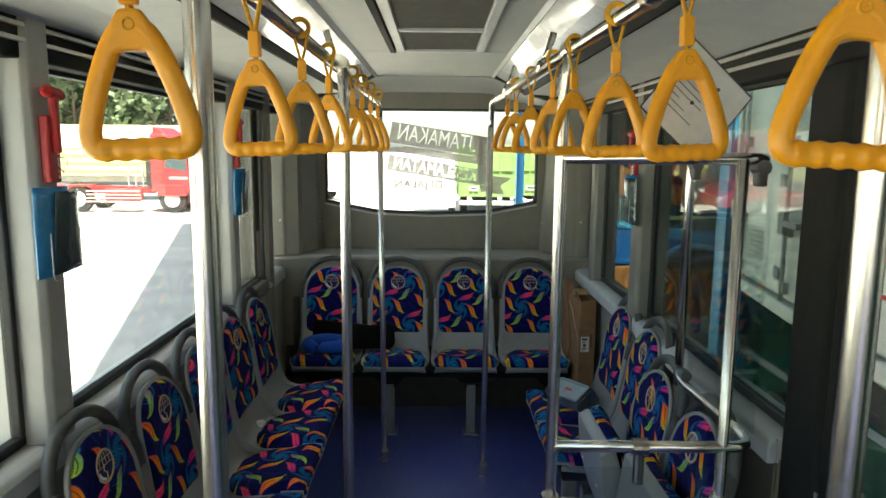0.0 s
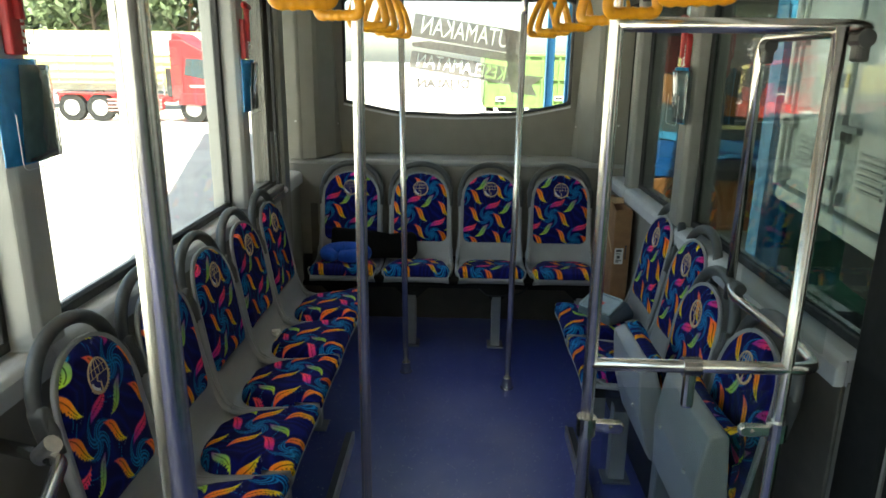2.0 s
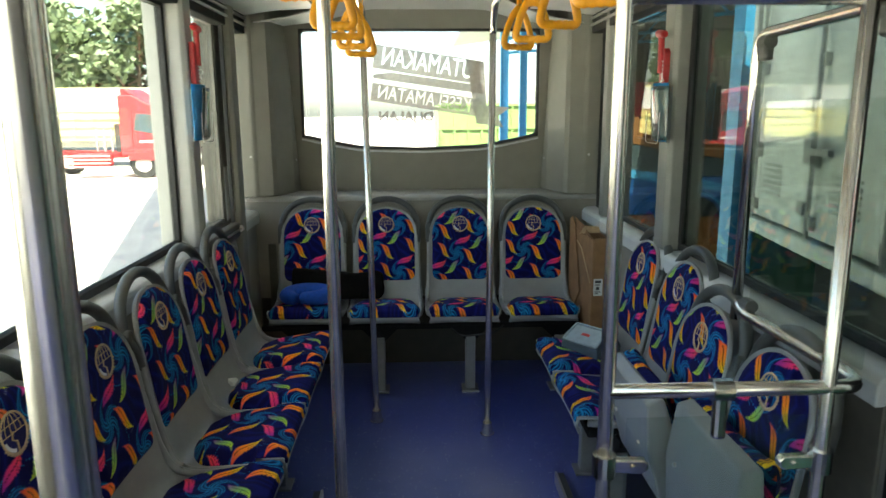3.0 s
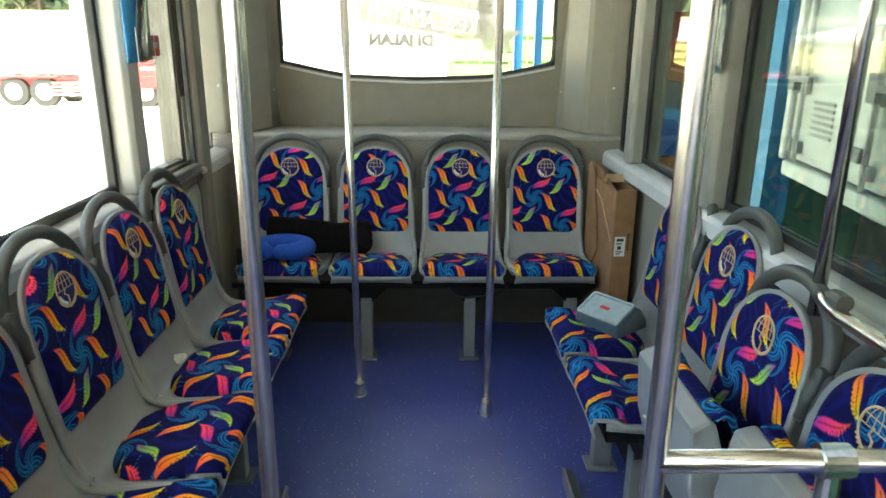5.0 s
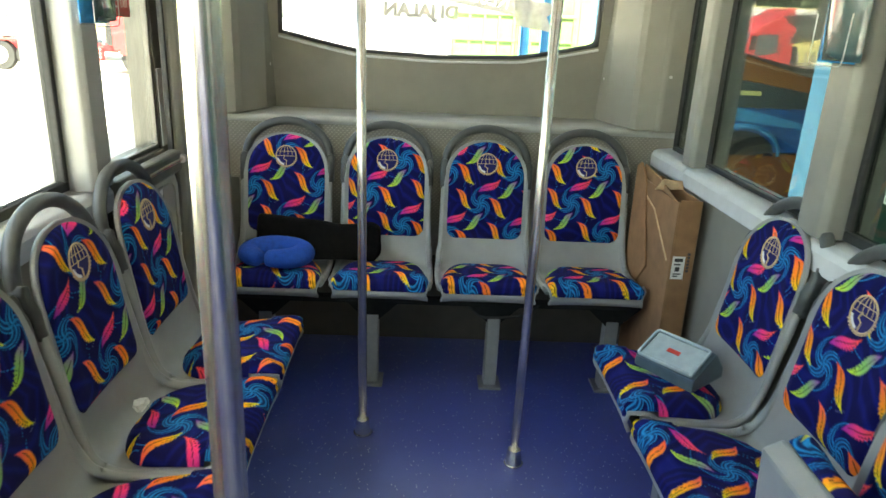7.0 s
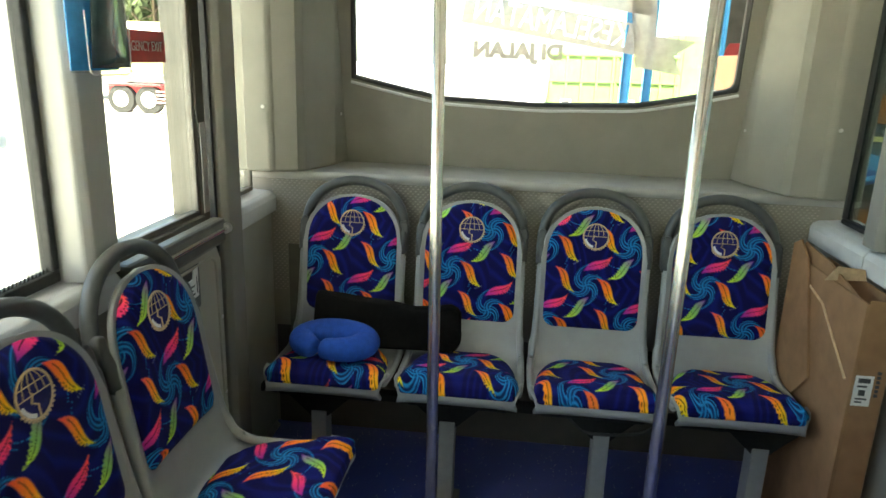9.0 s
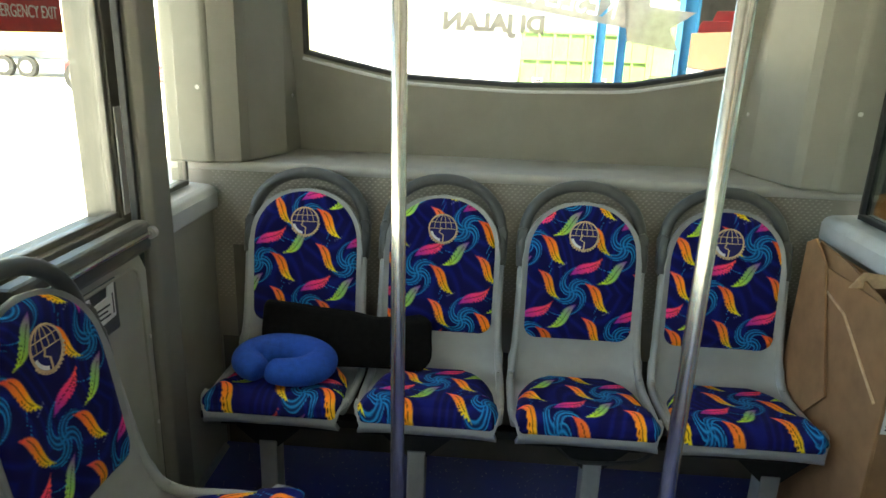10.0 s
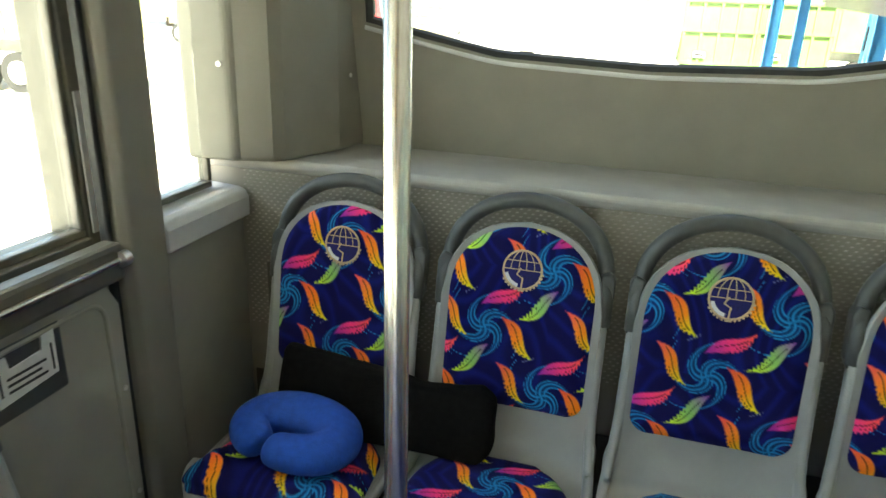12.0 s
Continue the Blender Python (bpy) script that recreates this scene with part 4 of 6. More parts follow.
def fold_seat(k, x, y, z, tilt):
    """A tip-up seat: the back as the others, the pan swung up with its grey underside to the aisle."""
    e = thing("folding_seat", "tip-up grey bus seat, pan folded against the moquette back", "seat", "bench of seats under the tinted windows")
    src = protos[k]
    for ch in src.children:
        if ch.name.startswith(("back_cushion", "grab_loop", "loop_socket", "emblem")):
            o = ch.copy()
            scene.collection.objects.link(o)
            o.parent = e
    sh = part("shell", shell_mesh(_len[8]), M_SHELL, e, "moulded grey plastic back shell", smooth=True)
    md = sh.modifiers.new("thick", "SOLIDIFY")
    md.thickness, md.offset = 0.012, -1
    hinge = Matrix.Translation((0, 0.105, 0.50)) @ Matrix.Rotation(radians(tilt), 4, "X") @ Matrix.Translation((0, -0.10, -0.47))
    prof = [(0.10, 0.41), (0.13, 0.385), (0.30, 0.400), (0.42, 0.436), (0.450, 0.446), (0.456, 0.492), (0.440, 0.502), (0.12, 0.485)]
    bm = prism(prof, -0.20, 0.20, axis="x", bevel=0.008)
    bmesh.ops.transform(bm, matrix=hinge, verts=bm.verts)
    part("pan", bm, M_SHELL, e, "pale grey underside of the folded pan", smooth=False)
    for ch in src.children:
        if ch.name.startswith("seat_cushion"):
            o = ch.copy()
            scene.collection.objects.link(o)
            o.parent = e
            o.matrix_basis = hinge
    for dx in (-0.12, 0.12):
        bm = disc(dx, 0.30, 0.398, 0.007, 0.008, 12, "z")
        bmesh.ops.transform(bm, matrix=hinge, verts=bm.verts)
        part("screw", bm, M_ALU, e)
    bm = tube([(-0.17, 0.10, 0.465), (0.17, 0.10, 0.465)], 0.012, 10)
    part("hinge_bar", bm, M_BLACK, e)
    bm = bmesh.new()
    box(-0.19, -0.13, 0.02, 0.16, 0.036, 0.46, 0.006, bm)
    part("leg", bm, M_LEG, e)
    e.matrix_basis = Matrix.Translation((x, y, z)) @ Matrix.Rotation(radians(90), 4, "Z")
    return e


for k, y, tilt in ((0, 2.473, 82), (1, 2.905, 69)):
    fold_seat(k, 0.870 + SEAT_V, y, -0.035, tilt)

# pedestals of the seats
def pedestal(x, y, turn, top, foot=True):
    e = thing("seat_pedestal", "grey box-section seat leg with a black bracket, bolted to the floor", "seat leg", "seat pedestals")
    bm = box(-0.028, 0.028, -0.035, 0.035, 0.012, top, 0.004)
    part("post", bm, M_LEG, e)
    part("foot_plate", box(-0.05, 0.05, -0.06, 0.06, 0.0, 0.012, 0.003), M_LEG, e)
    b = prism([(-0.12, 0.43), (-0.12, 0.405), (-0.03, top - 0.02), (0.03, top - 0.02), (0.12, 0.405), (0.12, 0.43)], -0.03, 0.03, axis="y")
    part("bracket", b, M_BLACK, e, "black welded bracket")
    e.matrix_basis = Matrix.Translation((x, y, 0)) @ Matrix.Rotation(radians(turn), 4, "Z")
    return e


for x in (-0.72, -0.258, 0.275, 0.80):
    pedestal(x, 4.70, 0, 0.34)
for y in (3.28, 3.72):
    pedestal(0.74, y, 90, 0.36)
for y in (2.4, 3.0, 3.65):
    pedestal(-0.66, y, 90, 0.34)

# cross tube under the rear seats and a loose cable
e = thing("seat_rail", "black steel rail under the rear row of seats, with a cable", "rail")
part("bar", box(-0.95, 0.95, 4.71, 4.75, 0.375, 0.405, 0.004), M_BLACK, e)
part("cable", tube(rounded([(0.16, 4.69, 0.385), (0.22, 4.67, 0.34), (0.32, 4.66, 0.35), (0.42, 4.67, 0.36), (0.47, 4.69, 0.40)], 0.04), 0.006, 8), M_RUBBER, e, "black cable")

# plinths below the side benches
ob = link("bench_plinth", box(-HALF, -0.70, 2.05, 4.08, 0.0, 0.30, 0.01), M_BLACK)
tagged(ob, "black wheel arch cover under the window bench", "wheel arch cover")
ob = link("bench_plinth", box(0.84, HALF, 2.26, 4.09, 0.0, 0.32, 0.01), M_BLACK)
tagged(ob, "black wheel arch cover under the folding seats", "wheel arch cover")
for x, y0, y1 in ((-0.47, 2.42, 3.52), (0.595, 2.80, 3.62)):
    e = thing("floor_trim", "raised aluminium edged trim bar screwed on the blue floor", "trim", "floor trims")
    part("bar", box(x - 0.016, x + 0.016, y0, y1, 0.0, 0.050, 0.004), M_LOOP, e, "dark insert")
    part("edge", box(x + (0.0145 if x < 0 else -0.0245), x + (0.0245 if x < 0 else -0.0145), y0, y1, 0.0, 0.056, 0.001), M_ALU, e, "bright aluminium edge")


# ---- grab rails and poles ----
def flange(x, y, e):
    bm = disc(x, y, 0.0315, 0.033, 0.063, r2=0.024)
    disc(x, y, 0.003, 0.036, 0.006, bm=bm)
    part("floor_socket", bm, M_STEEL, e, "polished floor socket", smooth=False)


def overhead(x0, x1, base, top, name="grab_rail"):
    e = thing(name, "polished steel overhead rail bending down into an upright pole", "grab rail", "overhead rails")
    bx_, by_ = base
    path = rounded([(x0, FRONT + 0.3, RAILZ), (x1, by_ - 0.05, RAILZ - 0.01), (top, by_, 2.02), (top, by_, 1.985)], 0.075, 8)
    part("rail", tube(path, 0.0165, 16), M_STEEL, e, smooth=True)
    part("upright", tube([(top, by_, 1.985), (bx_, by_, 0.02)], 0.0165, 16), M_POLE, e, smooth=True)
    flange(bx_, by_, e)
    for y in (0.51, 1.57, 2.58, 3.45):
        x = x0 + (x1 - x0) * (y - FRONT - 0.3) / (by_ - 0.05 - FRONT - 0.3)
        bm = tube([(x, y, RAILZ), (x + 0.03 * math.copysign(1, x), y, RAILZ + 0.10)], 0.011, 10)
        tube([(x, y - 0.03, RAILZ), (x, y + 0.03, RAILZ)], 0.022, 14, bm=bm)
        part("hanger", bm, M_STEEL, e, "steel hanger with clamp", smooth=True)
    return e


GY = 2.205          # plane of the guard frame


def right_rail(y):
    return 0.445 - 0.028 * y


overhead(RAILX_L, -0.280, (-0.262, 4.285), -0.282)
overhead(right_rail(FRONT + 0.3), right_rail(4.06), (0.318, 4.11), 0.330)


def pole(x, y, top=2.13, lean=(0, 0), r=0.0165, label="upright polished steel pole from floor to overhead rail"):
    e = thing("grab_pole", label, "pole", "upright poles")
    part("pole", tube(rounded([(x, y, 0.02), (x, y, top - 0.13), (x + lean[0], y + lean[1], top)], 0.09), r, 18), M_POLE, e, smooth=True)
    part("coupling", tube([(x + lean[0], y + lean[1] - 0.035, top), (x + lean[0], y + lean[1] + 0.035, top)], 0.023, 16), M_STEEL, e, "steel coupling")
    flange(x, y, e)
    return e


pole(-0.240, 2.515, RAILZ, (-0.012, 0.03))
pole(-0.242, 1.243, RAILZ, (-0.010, 0.03))
pole(0.371, GY, RAILZ, (right_rail(GY) - 0.371, -0.015))
pole(0.515, 1.13, top=RAILZ + 0.02)

# guard frame beside the folding seats
e = thing("guard_rail", "polished steel guard frame of bent tubes beside the folding seats", "guard rail")
GX0, GX1, GB = 0.371, 0.852, 2.85
part("top_bar", tube(rounded([(GX0, GY, 1.85), (0.935, GY + 0.01, 1.85), (0.955, GB, 1.845), (0.955, GB, 1.0)], 0.07), 0.0165, 14), M_STEEL, e, smooth=True)
part("upright", tube([(GX1, GY, 0.03), (GX1, GY, 1.85)], 0.0165, 14), M_POLE, e, smooth=True)
part("lower_bar", tube(rounded([(GX0, GY, 1.047), (0.925, GY, 1.047), (0.945, GY + 0.09, 1.047), (0.925, GB - 0.10, 1.05), (0.955, GB, 1.06)], 0.05), 0.0165, 14), M_STEEL, e, smooth=True)
for x, s in ((GX0, 1), (GX1, -1)):
    bm = prism([(0.018 * s, 0.0), (0.082 * s, -0.004), (0.095 * s, 0.004), (0.097 * s, 0.018), (0.088 * s, 0.029), (0.018 * s, 0.030)], GY - 0.011, GY + 0.011, axis="y", bevel=0.004)
    bmesh.ops.translate(bm, vec=(x, 0, 0.862), verts=bm.verts)
    tube([(x, GY, 0.852), (x, GY, 0.902)], 0.0255, 16, bm=bm)
    tube([(x + 0.062 * s, GY - 0.018, 0.875), (x + 0.062 * s, GY - 0.010, 0.875)], 0.006, 8, bm=bm)
    part("panel_clamp", bm, M_STEEL, e, "polished panel clamp")
bm = box(0.603, 0.634, GY - 0.012, GY + 0.014, 0.933, 1.040, 0.010)
tube([(0.597, GY, 1.047), (0.640, GY, 1.047)], 0.0245, 16, bm=bm)
part("panel_clamp", bm, M_STEEL, e, "polished panel clamp")
for p in ((0.935, GB - 0.11, 1.075), (0.91, GY + 0.02, 1.827), (0.95, GB - 0.06, 1.82)):
    bm = box(p[0] - 0.014, p[0] + 0.014, p[1] - 0.02, p[1] + 0.02, p[2] - 0.05, p[2] + 0.02, 0.008)
    tube([(p[0], p[1] - 0.022, p[2]), (p[0], p[1] + 0.022, p[2])], 0.02, 12, bm=bm)
    part("panel_clamp", bm, M_LOOP, e, "dark panel clamp")
ac = part("panel", box(GX0 + 0.045, GX1 - 0.035, GY - 0.003, GY + 0.003, 0.30, 0.985, 0.001), M_ACRYL, e, "clear acrylic panel")
ac.visible_shadow = False
ac = part("panel", box(0.962, 0.968, GY + 0.06, GB - 0.06, 1.06, 1.66, 0.001), M_ACRYL, e, "clear acrylic panel")
ac.visible_shadow = False
part("socket", disc(GX1, GY, 0.02, 0.032, 0.04), M_STEEL, e)

# guard rail by the left bench
e = thing("guard_rail", "polished steel rail with a clamp beside the bench", "guard rail")
part("bar", tube(rounded([(-1.03, 2.01, 0.90), (-0.84, 1.955, 0.90), (-0.70, 1.63, 0.95), (-0.62, 1.31, 0.97)], 0.04), 0.0165, 14), M_STEEL, e, smooth=True)
part("panel_clamp", tube([(-0.90, 1.97, 0.895), (-0.86, 1.965, 0.935)], 0.022, 12), M_ALU, e, "polished clamp")


# ---- hanging straps ----
def triangle_path():
    """Centre line of the grip: round lower corners, bowed arms, narrow apex; returns points and radii."""
    pts = [Vector((-0.048 + 0.012 * i, 0, 0.0)) for i in range(9)]
    pts += [Vector(p) for p in ((0.060, 0, 0.001), (0.068, 0, 0.014), (0.063, 0, 0.042), (0.047, 0, 0.090), (0.026, 0, 0.134), (0.010, 0, 0.149))]
    pts += [Vector((-p.x, 0, p.z)) for p in pts[:8:-1]]
    pts = [Vector((p.x * 0.80, 0, p.z * 0.86)) for p in pts]
    for turn in range(3):
        pts = [p for a, b in zip(pts, pts[1:] + pts[:1]) for p in (a.lerp(b, 0.25), a.lerp(b, 0.75))]
    rad = [0.0122 + (0.0009 * math.cos(p.x / 0.0195 * 2 * math.pi) if p.z < 0.002 and abs(p.x) < 0.042 else 0.0) for p in pts]
    return pts, rad


def strap_proto():
    e = new("strap_handle")
    e.empty_display_size = 0.05
    pts, rad = triangle_path()
    bm = tube(pts, rad, 12, closed=True, flat=0.72, up=(0, 1, 0))
    part("handle", bm, M_YELLOW, e, "moulded yellow triangular grip", smooth=True)
    part("hub", prism([(-0.030, 0.092), (-0.012, 0.103), (0.012, 0.103), (0.030, 0.092), (0.020, 0.132), (0.011, 0.146), (-0.011, 0.146), (-0.020, 0.132)], -0.0082, 0.0082, axis="y", bevel=0.004), M_YELLOW, e)
    part("eyelet", tube([(0.0055 * math.cos(a), -0.0086, 0.130 + 0.0055 * math.sin(a)) for a in np.linspace(0, 6.2832, 12, endpoint=False)], 0.0015, 5, closed=True), M_STRAP, e)
    bm = box(-0.0095, 0.0095, -0.007, 0.007, 0.150, 0.192, 0.003)
    part("sleeve", bm, M_YELLOW, e, "yellow plastic sleeve")
    for s in (-1, 1):
        part("cord", tube([(0, 0, 0.136), (s * 0.002, 0, 0.192), (s * 0.020, 0, 0.265)], 0.0042, 6, flat=0.6), M_STRAP, e, "yellow webbing cord")
    part("rail_wrap", tube([(0.0180 * math.cos(a), 0.0, 0.262 + 0.0180 * math.sin(a)) for a in np.linspace(0, 6.2832, 16, endpoint=False)], 0.0026, 6, closed=True, flat=2.6), M_STRAP, e, "yellow webbing round the rail")
    return e


strap0 = strap_proto()
spots = [(RAILX_L - 0.022, 1.15, 4)]
spots += [(RAILX_L, y, tw) for y, tw in ((1.562, -6), (1.947, 10), (2.312, -14), (2.82, 6), (3.09, 12), (3.42, -8), (3.75, 10))]
spots += [(right_rail(y), y, tw) for y, tw in ((1.03, -8), (1.40, 3), (1.757, -8), (2.13, 10), (2.40, -16), (2.80, 8), (3.18, -10), (3.45, 12))]
for i, (x, y, tw) in enumerate(spots):
    m = Matrix.Translation((x, y, 1.868)) @ Matrix.Rotation(radians(tw), 4, "Z") @ Matrix.Rotation(radians((i * 37 % 9) - 4) * 0.6, 4, "Y")
    if i == 0:
        strap0.matrix_basis = m
        ob = strap0
    else:
        ob = copy_thing(strap0, m)
    tagged(ob, "yellow plastic strap handle hanging from the overhead steel rail", "strap handle", "strap handles")


# ---- loose things ----
# neck pillow
pts = []
for k in np.linspace(0, 1, 22):
    a = radians(258 + 350 * k)
    pts.append((0.116 * math.cos(a), 0.068 * math.sin(a), 0.012 * (1 - k)))
rad = [0.024 + 0.034 * math.sin(math.pi * k) ** 0.28 for k in np.linspace(0.02, 0.98, 22)]
bm = tube(pts, rad, 16, flat=0.82, up=(0, 0, 1))
bmesh.ops.transform(bm, matrix=Matrix.Translation((-0.675, 4.715, 0.588)) @ Matrix.Rotation(radians(-8), 4, "Z") @ Matrix.Rotation(radians(6), 4, "X"), verts=bm.verts)
ob = link("neck_pillow", bm, M_PILLOW, smooth=True)
md = ob.modifiers.new("smooth", "SUBSURF")
md.levels = md.render_levels = 2
tagged(ob, "blue fleece horseshoe neck pillow lying on a rear seat", "pillow")

# black bag leaning on the backs
bm = prism([(-0.79, 0.712), (-0.785, 0.58), (-0.71, 0.535), (-0.26, 0.535), (-0.232, 0.575), (-0.236, 0.665), (-0.28, 0.690), (-0.42, 0.672), (-0.58, 0.690)], 4.80, 4.86, axis="y", bevel=0.016)
bmesh.ops.subdivide_edges(bm, edges=bm.edges[:], cuts=3, use_grid_fill=True)
for v in bm.verts:
    v.co += Vector((noise.noise(v.co * 9), noise.noise(v.co * 11 + Vector((3, 1, 0))), noise.noise(v.co * 8))) * 0.010
    v.co.y += (v.co.z - 0.53) * 0.40
ob = link("soft_bag", bm, M_BAG, smooth=True)
tagged(ob, "slack black cloth bag lying across two rear seats", "bag")

# cardboard carton standing between rear seat and wall
e = thing("cardboard_carton", "flattened brown cardboard carton standing upright, flaps open", "carton")
part("wall_panel", box(0.932, 1.02, 4.45, 4.457, 0.002, 0.955, 0.002), M_BOX, e)
part("wall_panel", box(0.925, 0.932, 4.45, 4.935, 0.002, 0.945, 0.002), M_BOX, e)
part("wall_panel", box(1.013, 1.02, 4.457, 4.935, 0.002, 0.95, 0.002), M_BOX, e)
part("wall_panel", box(0.932, 1.013, 4.928, 4.935, 0.002, 0.95, 0.002), M_BOX, e)
part("flap", prism([(4.485, 0.93), (4.935, 0.93), (4.935, 1.0), (4.745, 0.985)], 0.935, 0.942, axis="x"), M_BOX, e, "raised carton flap")
part("flap", prism([(4.695, 0.60), (4.975, 0.30), (4.975, 0.985), (4.925, 1.01), (4.845, 0.96)], 0.914, 0.921, axis="x"), M_BOX, e, "loose outer flap")
part("flap", prism([(0.90, 0.945), (1.02, 0.95), (1.01, 0.985), (0.93, 0.99)], 4.665, 4.671, axis="y"), M_BOXIN, e, "raised carton flap")
part("cut_edge", tube([(0.923, 4.485, 0.70), (0.923, 4.705, 0.855), (0.923, 4.885, 0.895)], 0.004, 6), M_BOXIN, e, "pale torn fold")
part("label_sheet", box(0.934, 0.984, 4.4485, 4.4498, 0.635, 0.730), M_WHITE, e, "white label on the carton")
bm = bmesh.new()
for x0, x1, z0, z1 in ((0.942, 0.975, 0.708, 0.722), (0.942, 0.968, 0.694, 0.700), (0.948, 0.966, 0.668, 0.686), (0.942, 0.974, 0.655, 0.660), (0.942, 0.962, 0.645, 0.650)):
    box(x0, x1, 4.4475, 4.4484, z0, z1, bm=bm)
part("label_lines", bm, M_INK, e)
bm = bmesh.new()
for k in range(6):
    box(0.991, 1.002, 4.4492, 4.4499, 0.665 + k * 0.014, 0.675 + k * 0.014, bm=bm)
part("printed_marks", bm, M_INK, e)

# grey boxy gadget on the right bench
e = thing("plastic_case", "slate grey plastic case with a pale sloping lid on a seat", "case")
bm = prism([(-0.085, 0.0), (0.10, 0.0), (0.10, 0.035), (0.045, 0.098), (0.03, 0.102), (-0.085, 0.045)], -0.105, 0.105, axis="y", bevel=0.009)
part("body", bm, M_GADGET, e)
tilt = Matrix.Translation((-0.03, 0, 0.0765)) @ Matrix.Rotation(-math.atan2(0.057, 0.115), 4, "Y")
part("lid_rim", box(-0.062, 0.062, -0.10, 0.10, -0.004, 0.006, 0.004, m=tilt), M_GADGET, e)
rim = [tilt @ Vector(p) for p in ((-0.058, -0.094, 0.010), (0.058, -0.094, 0.010), (0.058, 0.094, 0.010), (-0.058, 0.094, 0.010), (-0.058, -0.094, 0.010))]
part("lid_bead", tube(rounded(rim, 0.012, 4), 0.006, 8), M_GADGETTOP, e, "pale rounded lid edge", smooth=True)
part("lid", box(-0.052, 0.052, -0.088, 0.088, 0.0, 0.010, 0.004, m=tilt), M_GADGETTOP, e, "pale translucent lid")
part("badge", box(-0.008, 0.008, -0.022, 0.022, 0.010, 0.0125, 0.001, m=tilt), M_REDINK, e, "small red badge")
e.matrix_basis = Matrix.Translation((0.775, 3.875, 0.527)) @ Matrix.Rotation(radians(38), 4, "Z")

# crumpled tissue
b = bmesh.new()
bmesh.ops.create_icosphere(b, subdivisions=3, radius=0.03)
for v in b.verts:
    v.co *= 1 + 0.55 * noise.noise(v.co * 60)
    v.co.z *= 0.55
bmesh.ops.translate(b, vec=(-0.84, 3.645, 0.50), verts=b.verts)
tagged(link("tissue", b, M_TISSUE), "crumpled white tissue lying on a bench seat", "tissue")

# document hanging from the rail on the right
bm = box(-0.098, 0.098, -0.002, 0.002, -0.098, 0.098, 0.001)
e = thing("hanging_document", "creased white document in a sleeve hanging from the rail", "document")
sh = part("sheet", bm, M_WHITE, e)
bm = bmesh.new()
random.seed(5)
for k in range(9):
    w = random.uniform(0.03, 0.10)
    box(-0.075, -0.075 + w, -0.0034, -0.0022, 0.06 - k * 0.014, 0.0615 - k * 0.014, bm=bm)
part("text_lines", bm, M_INK, e)
for p in ((-0.02, 0.03), (0.02, 0.055), (-0.01, -0.01)):
    part("punched_spot", disc(p[0], -0.003, p[1], 0.005, 0.001, 10, "y"), M_INK, e)
part("sleeve_edge", tube(rounded([(-0.1, 0, -0.1), (0.1, 0, -0.1), (0.1, 0, 0.1), (-0.1, 0, 0.1), (-0.1, 0, -0.1)], 0.004, 2), 0.0022, 6), M_INK, e, "dark sleeve edge")
part("cord", tube([(-0.098, 0, 0.098), (-0.155, 0, 0.13), (-0.216, 0, 0.158)], 0.002, 6), M_INK, e, "thin dark cord")
e.matrix_basis = Matrix.Translation((0.445, 1.47, 1.945)) @ Matrix.Scale(0.66, 4) @ Matrix.Rotation(radians(10), 4, "Z") @ Matrix.Rotation(radians(40), 4, "Y")


# emergency hammers and information pouches on the pillars
def hammer(x, y, z, sgn):
    e = thing("emergency_hammer", "red emergency hammer in its wall holder on the window pillar", "hammer", "emergency hammers")
    part("holder", prism([(-0.026, -0.13), (0.030, -0.13), (0.034, 0.03), (0.020, 0.05), (-0.026, 0.05)], -0.020, 0.006, axis="y", bevel=0.006), M_RED, e, "red plastic holder")
    part("grip", tube([(0.004, -0.024, -0.05), (0.0, -0.026, 0.10)], 0.013, 10), M_RED, e)
    part("head", tube([(-0.050, -0.026, 0.115), (-0.03, -0.026, 0.112), (0.03, -0.026, 0.105), (0.042, -0.026, 0.103)], [0.006, 0.017, 0.016, 0.012], 12), M_RED, e)
    bm = bmesh.new()
    for k in range(8):
        box(0.012, 0.021, -0.0225, -0.0195, -0.12 + k * 0.016, -0.111 + k * 0.016, bm=bm)
    part("slots", bm, M_WHITE, e, "row of pale slots")
    part("wire_tie", tube([(0.03 + 0.018 * math.cos(a), -0.024 - 0.006 * math.sin(2 * a), -0.085 + 0.022 * math.sin(a)) for a in np.linspace(0, 6.0, 12)], 0.0016, 6), M_WHITE, e, "white wire tie")
    e.matrix_basis = Matrix.Translation((x, y, z)) @ Matrix.Rotation(radians(-90 if sgn > 0 else 90), 4, "Z")
    return e


